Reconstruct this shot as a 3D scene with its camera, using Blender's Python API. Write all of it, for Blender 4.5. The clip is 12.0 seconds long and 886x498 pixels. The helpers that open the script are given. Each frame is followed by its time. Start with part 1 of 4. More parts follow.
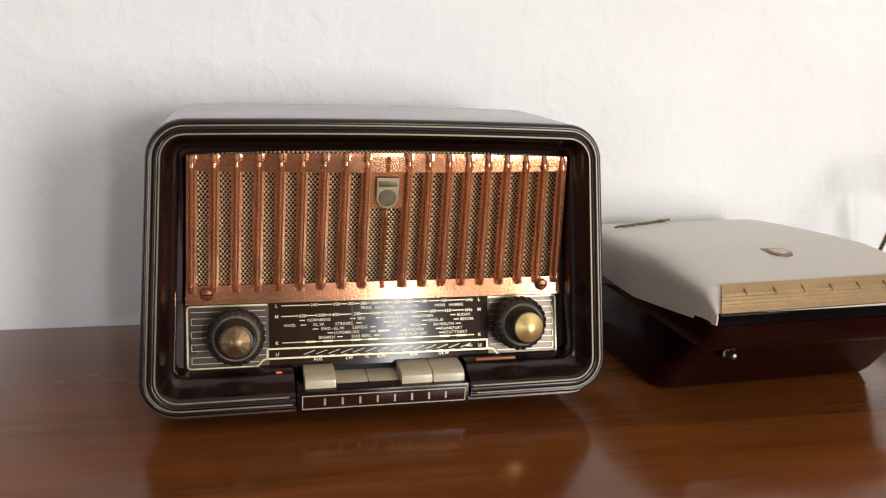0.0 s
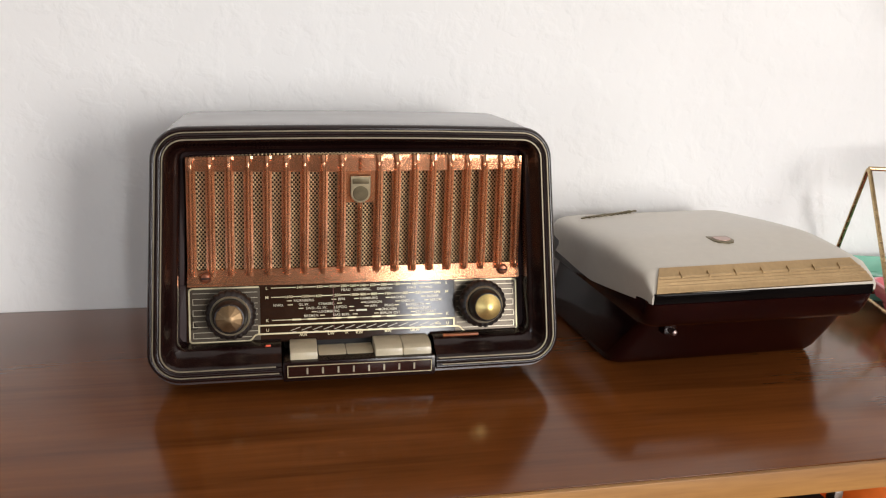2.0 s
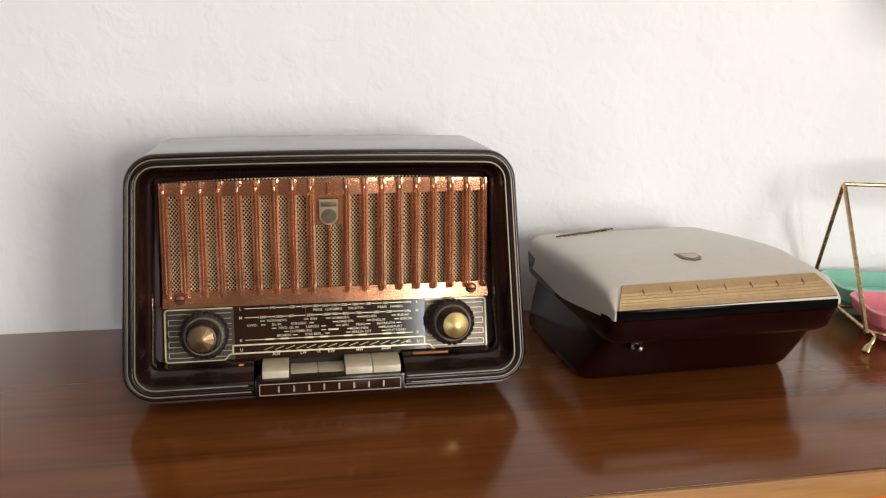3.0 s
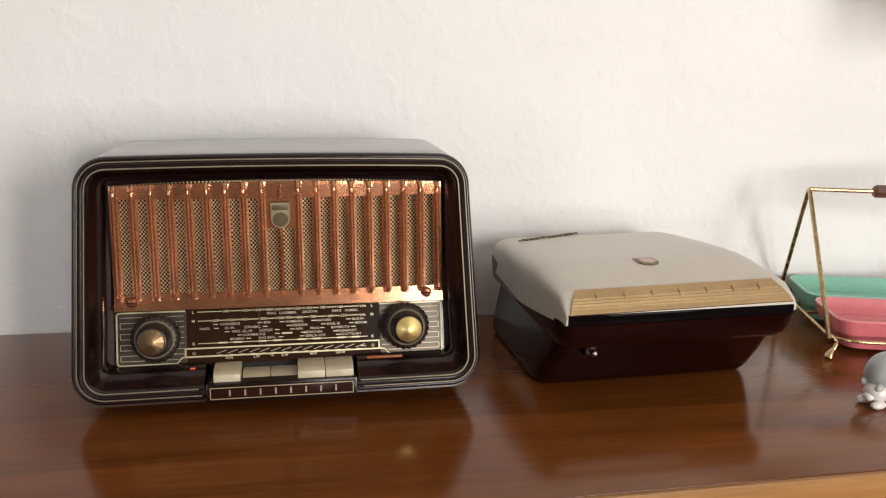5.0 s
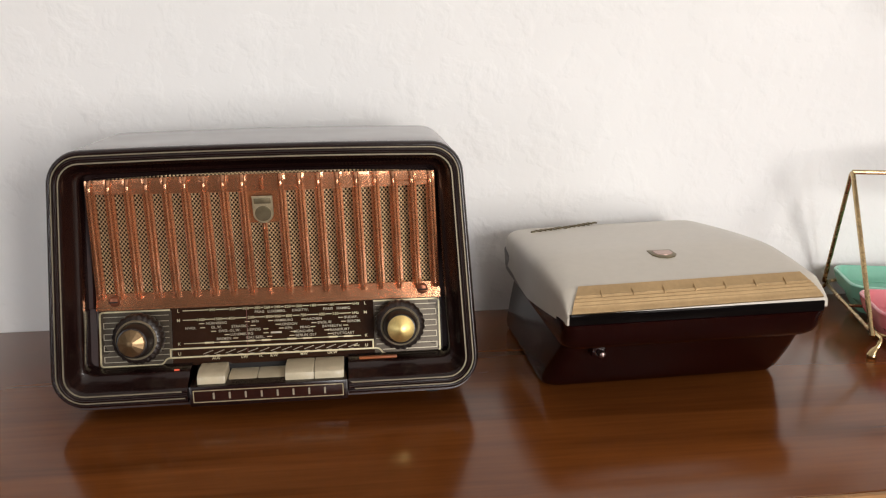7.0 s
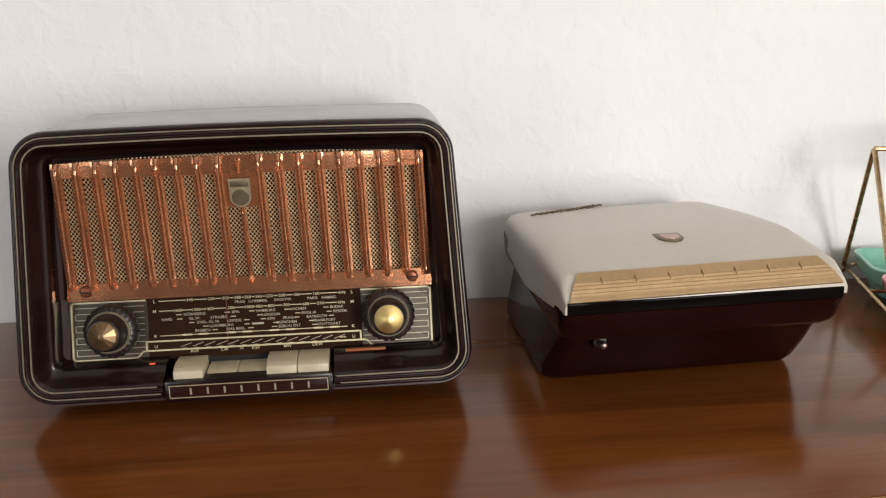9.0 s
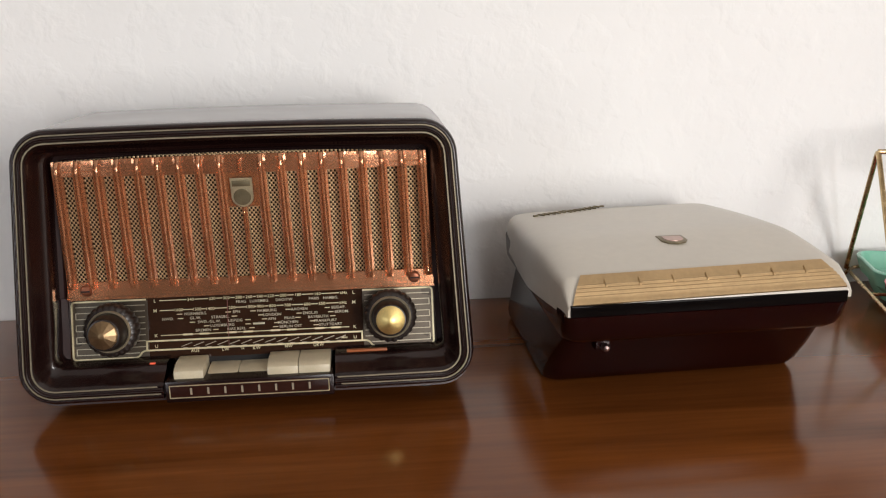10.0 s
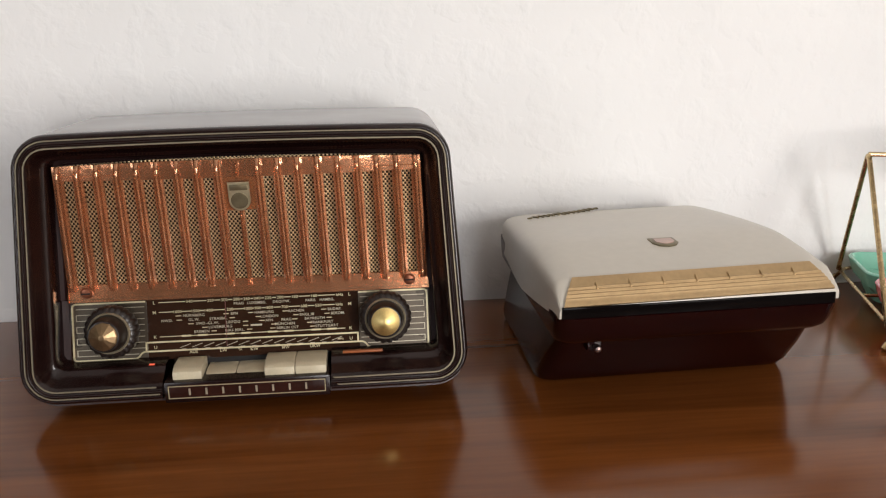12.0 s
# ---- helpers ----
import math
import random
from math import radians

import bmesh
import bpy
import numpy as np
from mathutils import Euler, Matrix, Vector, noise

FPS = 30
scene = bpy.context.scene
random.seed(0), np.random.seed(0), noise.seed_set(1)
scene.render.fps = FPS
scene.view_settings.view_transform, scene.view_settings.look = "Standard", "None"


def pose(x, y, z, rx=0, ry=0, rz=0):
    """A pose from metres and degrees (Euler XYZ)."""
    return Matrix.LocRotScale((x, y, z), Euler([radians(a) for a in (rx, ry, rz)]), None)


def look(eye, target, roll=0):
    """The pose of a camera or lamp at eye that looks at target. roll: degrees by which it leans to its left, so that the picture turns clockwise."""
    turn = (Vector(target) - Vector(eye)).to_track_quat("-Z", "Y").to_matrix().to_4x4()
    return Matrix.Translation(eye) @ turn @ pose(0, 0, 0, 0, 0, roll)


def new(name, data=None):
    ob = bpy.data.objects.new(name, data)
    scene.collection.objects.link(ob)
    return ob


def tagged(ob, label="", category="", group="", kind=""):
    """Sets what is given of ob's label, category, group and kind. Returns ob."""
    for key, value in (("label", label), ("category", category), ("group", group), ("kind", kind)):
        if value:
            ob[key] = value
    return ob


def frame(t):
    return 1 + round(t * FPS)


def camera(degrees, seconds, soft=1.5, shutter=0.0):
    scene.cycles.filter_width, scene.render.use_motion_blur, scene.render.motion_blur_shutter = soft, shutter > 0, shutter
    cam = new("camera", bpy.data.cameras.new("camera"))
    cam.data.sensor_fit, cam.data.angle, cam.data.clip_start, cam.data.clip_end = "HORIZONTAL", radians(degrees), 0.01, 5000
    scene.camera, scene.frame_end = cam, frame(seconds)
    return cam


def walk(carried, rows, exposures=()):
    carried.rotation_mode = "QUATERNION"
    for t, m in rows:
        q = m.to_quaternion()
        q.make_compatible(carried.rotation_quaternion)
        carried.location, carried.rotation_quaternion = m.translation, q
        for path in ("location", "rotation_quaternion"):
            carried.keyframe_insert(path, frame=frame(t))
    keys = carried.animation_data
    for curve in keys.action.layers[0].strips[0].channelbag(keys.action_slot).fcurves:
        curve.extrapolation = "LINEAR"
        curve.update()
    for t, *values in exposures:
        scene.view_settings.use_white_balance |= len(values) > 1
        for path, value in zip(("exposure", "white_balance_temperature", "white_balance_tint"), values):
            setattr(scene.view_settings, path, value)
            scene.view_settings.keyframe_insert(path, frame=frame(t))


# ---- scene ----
EXPO = 0.0
cam = camera(54.9, 12.0, soft=1.2)
PATH = [
    (0, (-0.014, -0.621, 0.217), (0.517, 1.243, -0.277), 3.0),
    (0.5, (-0.016, -0.65, 0.219), (0.525, 1.211, -0.277), 3.1),
    (1, (-0.01, -0.673, 0.223), (0.517, 1.185, -0.297), 2.7),
    (1.5, (-0.001, -0.687, 0.225), (0.489, 1.179, -0.301), 2.3),
    (2, (0.012, -0.695, 0.233), (0.457, 1.185, -0.281), 2.1),
    (2.5, (0.029, -0.706, 0.237), (0.443, 1.19, -0.249), 1.6),
    (4.5, (0.069, -0.725, 0.244), (0.461, 1.179, -0.227), 0.7),
    (5, (0.075, -0.72, 0.24), (0.473, 1.183, -0.229), 1.3),
    (5.5, (0.084, -0.719, 0.244), (0.436, 1.194, -0.222), 1.3),
    (6, (0.103, -0.712, 0.243), (0.409, 1.204, -0.241), 0.4),
    (6.5, (0.118, -0.701, 0.24), (0.391, 1.217, -0.257), -0.0),
    (8.5, (0.142, -0.667, 0.229), (0.345, 1.253, -0.293), -1.0),
    (9, (0.147, -0.66, 0.228), (0.352, 1.256, -0.309), -1.0),
    (9.5, (0.145, -0.658, 0.229), (0.351, 1.257, -0.311), -0.7),
    (10, (0.145, -0.657, 0.229), (0.353, 1.257, -0.312), -0.6),
    (10.5, (0.146, -0.659, 0.228), (0.351, 1.256, -0.311), -0.9),
    (11, (0.147, -0.661, 0.23), (0.354, 1.253, -0.309), -0.8),
    (11.5, (0.148, -0.663, 0.232), (0.352, 1.251, -0.311), -0.7),
    (12, (0.149, -0.665, 0.233), (0.352, 1.249, -0.309), -0.7),
]
walk(cam, [(t, look(eye, target, roll)) for t, eye, target, roll in PATH],
     [(0, EXPO + 0.13, 6450, 10), (2.5, EXPO + 0.11, 6450, 10), (4.5, EXPO + 0.08, 6700, 10), (8.5, EXPO + 0.06, 6480, 10), (12, EXPO + 0.04, 6480, 10)])

# ---- world and lights ----
world = bpy.data.worlds.new("sky")
scene.world = world
world.use_nodes = True
wn = world.node_tree.nodes
sky = wn.new("ShaderNodeTexSky")
sky.sky_type = "NISHITA"
sky.sun_disc = False
sky.sun_elevation = radians(35)
sky.sun_rotation = radians(150)
wn["Background"].inputs[1].default_value = 0.12
world.node_tree.links.new(sky.outputs[0], wn["Background"].inputs[0])


def area(name, m, sx, sy, watts, colour):
    lamp = bpy.data.lights.new(name, "AREA")
    lamp.shape, lamp.size, lamp.size_y, lamp.energy, lamp.color = "RECTANGLE", sx, sy, watts, colour
    ob = new(name, lamp)
    ob.matrix_world = m
    return ob


# daylight in two window openings behind the camera; the left one is an added fill
WIN_A = (1.06, 2.10, -0.25, 1.15)      # x0, x1, z0, z1
WIN_B = (0.42, 0.60, -0.25, 1.15)
WIN_C = (-2.30, -1.50, -0.25, 1.15)
BACK = -2.9
area("window_light", look((1.58, BACK - 0.02, 0.45), (1.58, 0, 0.45)), 1.00, 1.36, 71, (1.0, 0.97, 0.94))
area("left_fill", look((-1.90, BACK - 0.02, 0.45), (-1.90, 0, 0.45)), 0.78, 1.36, 18, (0.90, 0.95, 1.0))
area("side_light", look((0.51, BACK - 0.02, 0.45), (0.51, 0, 0.45)), 0.16, 1.36, 13, (0.97, 0.98, 1.0))


# ---- materials ----
def material(name, colour, rough=0.5, metal=0.0, coat=0.0, grain=None, bump=0.0, bump_scale=200.0, spread=0.0, spec=0.5):
    """Principled material with two scales of colour change (grain: scale, amount) and a fine relief."""
    m = bpy.data.materials.new(name)
    m.use_nodes = True
    n, l = m.node_tree.nodes, m.node_tree.links
    p = n["Principled BSDF"]
    p.inputs["Base Color"].default_value = (*colour, 1)
    p.inputs["Roughness"].default_value = rough
    p.inputs["Metallic"].default_value = metal
    p.inputs["Coat Weight"].default_value = coat
    p.inputs["Coat Roughness"].default_value = 0.08
    p.inputs["Specular IOR Level"].default_value = spec
    co = n.new("ShaderNodeTexCoord")
    if grain:
        last = None
        for scale, amount in ((grain[0], grain[1]), (grain[0] * 9, grain[1] * 0.6)):
            t = n.new("ShaderNodeTexNoise")
            t.inputs["Scale"].default_value, t.inputs["Detail"].default_value = scale, 4
            l.new(co.outputs["Object"], t.inputs["Vector"])
            r = n.new("ShaderNodeMapRange")
            r.inputs["From Min"].default_value, r.inputs["From Max"].default_value = 0.3, 0.7
            r.inputs["To Min"].default_value, r.inputs["To Max"].default_value = 1 - amount, 1 + amount
            l.new(t.outputs["Fac"], r.inputs["Value"])
            v = n.new("ShaderNodeVectorMath")
            v.operation = "SCALE"
            if last:
                l.new(last, v.inputs[0])
            else:
                v.inputs[0].default_value = colour
            l.new(r.outputs["Result"], v.inputs["Scale"])
            last = v.outputs[0]
            if scale == grain[0]:
                q = n.new("ShaderNodeMapRange")
                q.inputs["To Min"].default_value, q.inputs["To Max"].default_value = rough * 0.8, rough * 1.25
                l.new(t.outputs["Fac"], q.inputs["Value"])
                l.new(q.outputs["Result"], p.inputs["Roughness"])
        l.new(last, p.inputs["Base Color"])
    if bump:
        t = n.new("ShaderNodeTexNoise")
        t.inputs["Scale"].default_value, t.inputs["Detail"].default_value = bump_scale, 5
        l.new(co.outputs["Object"], t.inputs["Vector"])
        b = n.new("ShaderNodeBump")
        b.inputs["Strength"].default_value, b.inputs["Distance"].default_value = bump, 0.002
        l.new(t.outputs["Fac"], b.inputs["Height"])
        l.new(b.outputs["Normal"], p.inputs["Normal"])
    return m


def wood(name, dark, light, scale, stretch, rough, coat, along=0):
    """Veneer: grain lines drawn out along one axis, with pores and cloudy patches."""
    m = bpy.data.materials.new(name)
    m.use_nodes = True
    n, l = m.node_tree.nodes, m.node_tree.links
    p = n["Principled BSDF"]
    co = n.new("ShaderNodeTexCoord")
    mp = n.new("ShaderNodeMapping")
    sc = [scale, scale, scale]
    sc[along] = scale / stretch
    mp.inputs["Scale"].default_value = sc
    l.new(co.outputs["Object"], mp.inputs["Vector"])
    a, b, c = (n.new("ShaderNodeTexNoise") for _ in range(3))
    a.inputs["Scale"].default_value, a.inputs["Detail"].default_value = 1.0, 6
    a.inputs["Distortion"].default_value = 0.6
    b.inputs["Scale"].default_value, b.inputs["Detail"].default_value = 9.0, 4
    c.inputs["Scale"].default_value, c.inputs["Detail"].default_value = 5.0, 3
    l.new(mp.outputs[0], a.inputs["Vector"])
    l.new(mp.outputs[0], b.inputs["Vector"])
    l.new(co.outputs["Object"], c.inputs["Vector"])
    add = n.new("ShaderNodeMath")
    add.operation = "MULTIPLY_ADD"
    add.inputs[1].default_value = 0.35
    l.new(b.outputs["Fac"], add.inputs[0])
    l.new(a.outputs["Fac"], add.inputs[2])
    add2 = n.new("ShaderNodeMath")
    add2.operation = "MULTIPLY_ADD"
    add2.inputs[1].default_value = 0.3
    l.new(c.outputs["Fac"], add2.inputs[0])
    l.new(add.outputs[0], add2.inputs[2])
    ramp = n.new("ShaderNodeValToRGB")
    ramp.color_ramp.elements[0].position, ramp.color_ramp.elements[0].color = 0.55, (*dark, 1)
    ramp.color_ramp.elements[1].position, ramp.color_ramp.elements[1].color = 1.05, (*light, 1)
    l.new(add2.outputs[0], ramp.inputs["Fac"])
    l.new(ramp.outputs["Color"], p.inputs["Base Color"])
    r = n.new("ShaderNodeMapRange")
    r.inputs["To Min"].default_value, r.inputs["To Max"].default_value = rough * 0.8, rough * 1.3
    l.new(c.outputs["Fac"], r.inputs["Value"])
    l.new(r.outputs["Result"], p.inputs["Roughness"])
    p.inputs["Coat Weight"].default_value = coat
    p.inputs["Coat Roughness"].default_value = 0.12
    bp = n.new("ShaderNodeBump")
    bp.inputs["Strength"].default_value, bp.inputs["Distance"].default_value = 0.02, 0.001
    l.new(b.outputs["Fac"], bp.inputs["Height"])
    l.new(bp.outputs["Normal"], p.inputs["Normal"])
    return m


def plaster(name, colour):
    """White painted rough plaster with trowel ridges and small lumps."""
    m = bpy.data.materials.new(name)
    m.use_nodes = True
    n, l = m.node_tree.nodes, m.node_tree.links
    p = n["Principled BSDF"]
    p.inputs["Roughness"].default_value = 0.75
    co = n.new("ShaderNodeTexCoord")
    big, mid, fine = (n.new("ShaderNodeTexNoise") for _ in range(3))
    for t, s, d in ((big, 9.0, 3), (mid, 38.0, 4), (fine, 160.0, 3)):
        t.inputs["Scale"].default_value, t.inputs["Detail"].default_value = s, d
        l.new(co.outputs["Object"], t.inputs["Vector"])
    mid.inputs["Distortion"].default_value = 0.25
    r = n.new("ShaderNodeMapRange")
    r.inputs["From Min"].default_value, r.inputs["From Max"].default_value = 0.48, 0.85
    l.new(mid.outputs["Fac"], r.inputs["Value"])
    h = n.new("ShaderNodeMath")
    h.operation = "MULTIPLY_ADD"
    h.inputs[1].default_value = 0.16
    l.new(fine.outputs["Fac"], h.inputs[0])
    l.new(r.outputs["Result"], h.inputs[2])
    h2 = n.new("ShaderNodeMath")
    h2.operation = "MULTIPLY_ADD"
    h2.inputs[1].default_value = 0.9
    l.new(big.outputs["Fac"], h2.inputs[0])
    l.new(h.outputs[0], h2.inputs[2])
    b = n.new("ShaderNodeBump")
    b.inputs["Strength"].default_value, b.inputs["Distance"].default_value = 0.42, 0.0024
    l.new(h2.outputs[0], b.inputs["Height"])
    l.new(b.outputs["Normal"], p.inputs["Normal"])
    ramp = n.new("ShaderNodeValToRGB")
    ramp.color_ramp.elements[0].position, ramp.color_ramp.elements[0].color = 0.3, (*[c * 0.96 for c in colour], 1)
    ramp.color_ramp.elements[1].position, ramp.color_ramp.elements[1].color = 0.7, (*colour, 1)
    l.new(big.outputs["Fac"], ramp.inputs["Fac"])
    l.new(ramp.outputs["Color"], p.inputs["Base Color"])
    return m


def expanded_metal(name, pitch_x, pitch_z, bright, dark):
    """Fine diamond mesh of brass in front of a black baffle."""
    m = bpy.data.materials.new(name)
    m.use_nodes = True
    n, l = m.node_tree.nodes, m.node_tree.links
    p = n["Principled BSDF"]
    co = n.new("ShaderNodeTexCoord")
    sep = n.new("ShaderNodeSeparateXYZ")
    l.new(co.outputs["Object"], sep.inputs[0])

    def math_node(op, a, b=None):
        q = n.new("ShaderNodeMath")
        q.operation = op
        for k, v in enumerate((a, b)):
            if v is None:
                continue
            if isinstance(v, (int, float)):
                q.inputs[k].default_value = v
            else:
                l.new(v, q.inputs[k])
        return q.outputs[0]

    u = math_node("MULTIPLY", sep.outputs["X"], 2 * math.pi / pitch_x)
    v = math_node("MULTIPLY", sep.outputs["Z"], 2 * math.pi / pitch_z)
    s = math_node("ADD", math_node("COSINE", math_node("ADD", u, v)), math_node("COSINE", math_node("SUBTRACT", u, v)))
    ramp = n.new("ShaderNodeMapRange")
    ramp.inputs["From Min"].default_value, ramp.inputs["From Max"].default_value = -0.10, 0.50
    l.new(s, ramp.inputs["Value"])
    mix = n.new("ShaderNodeMix")
    mix.data_type = "RGBA"
    mix.inputs[6].default_value, mix.inputs[7].default_value = (*bright, 1), (*dark, 1)
    l.new(ramp.outputs["Result"], mix.inputs["Factor"])
    l.new(mix.outputs[2], p.inputs["Base Color"])
    p.inputs["Metallic"].default_value = 0.92
    p.inputs["Roughness"].default_value = 0.36
    b = n.new("ShaderNodeBump")
    b.invert = True
    b.inputs["Strength"].default_value, b.inputs["Distance"].default_value = 0.4, 0.0005
    l.new(s, b.inputs["Height"])
    l.new(b.outputs["Normal"], p.inputs["Normal"])
    return m


def glow(name, colour, strength):
    m = material(name, colour, 0.4)
    p = m.node_tree.nodes["Principled BSDF"]
    p.inputs["Emission Color"].default_value = (*colour, 1)
    p.inputs["Emission Strength"].default_value = strength
    return m


WALL = plaster("white_plaster", (0.82, 0.81, 0.80))
TABLETOP = wood("mahogany_veneer", (0.078, 0.0210, 0.0040), (0.185, 0.056, 0.0115), 26, 14, 0.155, 0.0)
TABLETOP.node_tree.nodes["Principled BSDF"].inputs["Specular IOR Level"].default_value = 0.40
EDGE = wood("pale_edge_wood", (0.25, 0.108, 0.024), (0.42, 0.205, 0.054), 60, 12, 0.5, 0.15)
FLOOR = wood("oak_floor", (0.16, 0.08, 0.035), (0.34, 0.2, 0.1), 9, 8, 0.45, 0.2, along=1)
BAKELITE = material("brown_bakelite", (0.0115, 0.0042, 0.0036), 0.21, coat=0.05, grain=(30, 0.18), bump=0.02, bump_scale=500)
SATIN = material("satin_bakelite", (0.036, 0.018, 0.016), 0.34, coat=0.92, grain=(24, 0.15), bump=0.006, bump_scale=300)
SATIN.node_tree.nodes["Principled BSDF"].inputs["Coat Roughness"].default_value = 0.20
GOLD_LINE = material("gold_paint", (0.22, 0.185, 0.125), 0.45, 0.5, grain=(90, 0.15))
COPPER = material("copper_plastic", (0.76, 0.36, 0.185), 0.165, 0.44, coat=0.25, grain=(40, 0.12), bump=0.02, bump_scale=160)
COPPER.node_tree.nodes["Principled BSDF"].inputs["Transmission Weight"].default_value = 0.78
COPPER.node_tree.nodes["Principled BSDF"].inputs["IOR"].default_value = 1.35
MESH = expanded_metal("brass_mesh", 0.0024, 0.0030, (0.58, 0.405, 0.235), (0.010, 0.006, 0.004))
PEWTER = material("pewter_brass", (0.50, 0.44, 0.30), 0.36, 0.8, grain=(200, 0.15), bump=0.05)
PEWTER_DARK = material("pewter_shadow", (0.19, 0.16, 0.10), 0.42, 0.8, grain=(200, 0.15), bump=0.05)
DIAL = material("dial_lacquer", (0.026, 0.0115, 0.0066), 0.10, coat=0.0, grain=(60, 0.15), spec=0.42)
DIAL_GREY = material("dial_grey", (0.092, 0.072, 0.052), 0.28, 0.65, grain=(60, 0.12))
CREAM = material("cream_print", (0.66, 0.57, 0.36), 0.36, 0.55, grain=(300, 0.08))
SILVER_PRINT = material("silver_print", (0.50, 0.44, 0.33), 0.36, 0.6, grain=(300, 0.08))
IVORY = material("ivory_keys", (0.50, 0.43, 0.30), 0.34, coat=0.2, grain=(120, 0.07), bump=0.02)
GOLD = material("spun_gold", (0.84, 0.64, 0.26), 0.42, 1.0, grain=(90, 0.12))
KNOB = material("black_knob", (0.014, 0.008, 0.006), 0.36, coat=0.10, grain=(80, 0.2))
BRONZE = material("knob_ring", (0.23, 0.150, 0.078), 0.34, 0.85, grain=(120, 0.15))
SCREW = material("dark_copper", (0.24, 0.085, 0.045), 0.30, 0.7, grain=(150, 0.2))
RING = material("pale_brass", (0.42, 0.35, 0.24), 0.38, 0.7, grain=(120, 0.15))
BROWN_FELT = material("brown_lining", (0.0200, 0.0066, 0.0060), 0.50, grain=(60, 0.2), spec=0.2)
BLACK = material("black_felt", (0.006, 0.005, 0.005), 0.8, grain=(60, 0.2))
RED_GLOW = glow("red_glow", (0.8, 0.12, 0.06), 0.35)
AMBER_REFLECTION = glow("amber_reflection", (0.30, 0.085, 0.025), 0.10)
LID = material("cream_lacquer", (0.52, 0.475, 0.405), 0.36, coat=0.15, grain=(18, 0.04), bump=0.03, bump_scale=400)
BURGUNDY = material("burgundy_plastic", (0.0085, 0.0009, 0.0012), 0.15, coat=0.0, spec=0.42, grain=(25, 0.14), bump=0.02, bump_scale=300)
BRASS_STRIP = material("gold_strip", (0.48, 0.335, 0.180), 0.36, 0.85, grain=(40, 0.10), bump=0.05, bump_scale=120)
SLOT = material("black_gloss", (0.004, 0.003, 0.003), 0.07, coat=0.0, grain=(40, 0.2), spec=0.03)
CHROME = material("worn_chrome", (0.30, 0.22, 0.20), 0.34, 1.0, grain=(150, 0.2))
WIRE = material("brass_wire", (0.50, 0.37, 0.20), 0.26, 1.0, grain=(120, 0.2))
PINK = material("pink_ceramic", (0.66, 0.17, 0.20), 0.22, coat=0.5, grain=(22, 0.06), bump=0.02, bump_scale=90)
MINT = material("mint_ceramic", (0.20, 0.50, 0.37), 0.24, coat=0.5, grain=(22, 0.06), bump=0.02, bump_scale=90)
HANDLE = material("dark_wood_handle", (0.10, 0.035, 0.022), 0.4, coat=0.2, grain=(60, 0.3), bump=0.05)
FIGURE = material("grey_glaze", (0.42, 0.42, 0.40), 0.32, coat=0.4, grain=(55, 0.18), bump=0.04, bump_scale=150)
WHITE_PAINT = material("white_paint", (0.78, 0.77, 0.75), 0.5, grain=(6, 0.04), bump=0.03)
RED = material("red_lacquer", (0.62, 0.012, 0.02), 0.3, coat=0.3, grain=(20, 0.1))
ORANGE = material("orange_plastic", (0.80, 0.16, 0.02), 0.3, coat=0.3, grain=(15, 0.1))
YELLOW = material("yellow_card", (0.75, 0.36, 0.05), 0.5, grain=(20, 0.1))
DARK_TIN = material("dark_tin", (0.03, 0.024, 0.022), 0.35, 0.3, grain=(30, 0.2))
STEEL = material("steel", (0.35, 0.34, 0.34), 0.35, 1.0, grain=(60, 0.2))




def two_glazes(m, low, high, z0, z1):
    """Lays a second glaze over the lower part of a piece, with a wavy border between the heights z0 and z1."""
    n, l = m.node_tree.nodes, m.node_tree.links
    p = n["Principled BSDF"]
    co, noise, sep = n.new("ShaderNodeTexCoord"), n.new("ShaderNodeTexNoise"), n.new("ShaderNodeSeparateXYZ")
    noise.inputs["Scale"].default_value = 70
    l.new(co.outputs["Object"], noise.inputs["Vector"])
    l.new(co.outputs["Object"], sep.inputs[0])
    add = n.new("ShaderNodeMath")
    add.operation = "MULTIPLY_ADD"
    add.inputs[1].default_value = 0.012
    l.new(noise.outputs["Fac"], add.inputs[0])
    l.new(sep.outputs["Z"], add.inputs[2])
    edge = n.new("ShaderNodeMapRange")
    edge.inputs["From Min"].default_value, edge.inputs["From Max"].default_value = z0 + 0.006, z1 + 0.006
    l.new(add.outputs[0], edge.inputs["Value"])
    mix = n.new("ShaderNodeMix")
    mix.data_type = "RGBA"
    mix.inputs[6].default_value, mix.inputs[7].default_value = (*low, 1), (*high, 1)
    l.new(edge.outputs["Result"], mix.inputs["Factor"])
    l.new(mix.outputs[2], p.inputs["Base Color"])


two_glazes(FIGURE, (0.74, 0.70, 0.67), (0.36, 0.37, 0.36), 0.0135, 0.0165)

# ---- mesh helpers ----
def mesh_of(name, bm, mat, smooth=True, angle=35):
    bmesh.ops.recalc_face_normals(bm, faces=bm.faces)
    me = bpy.data.meshes.new(name)
    bm.to_mesh(me)
    bm.free()
    me.materials.append(mat)
    if smooth:
        me.polygons.foreach_set("use_smooth", [True] * len(me.polygons))
        me.set_sharp_from_angle(angle=radians(angle))
    return me


def part(name, bm, mat, parent, label="", m=None, smooth=True, angle=35):
    """One mesh object under a thing or a part."""
    ob = new(name, mesh_of(name, bm, mat, smooth, angle))
    ob.parent = parent
    if m is not None:
        ob.matrix_basis = m
    return tagged(ob, label)


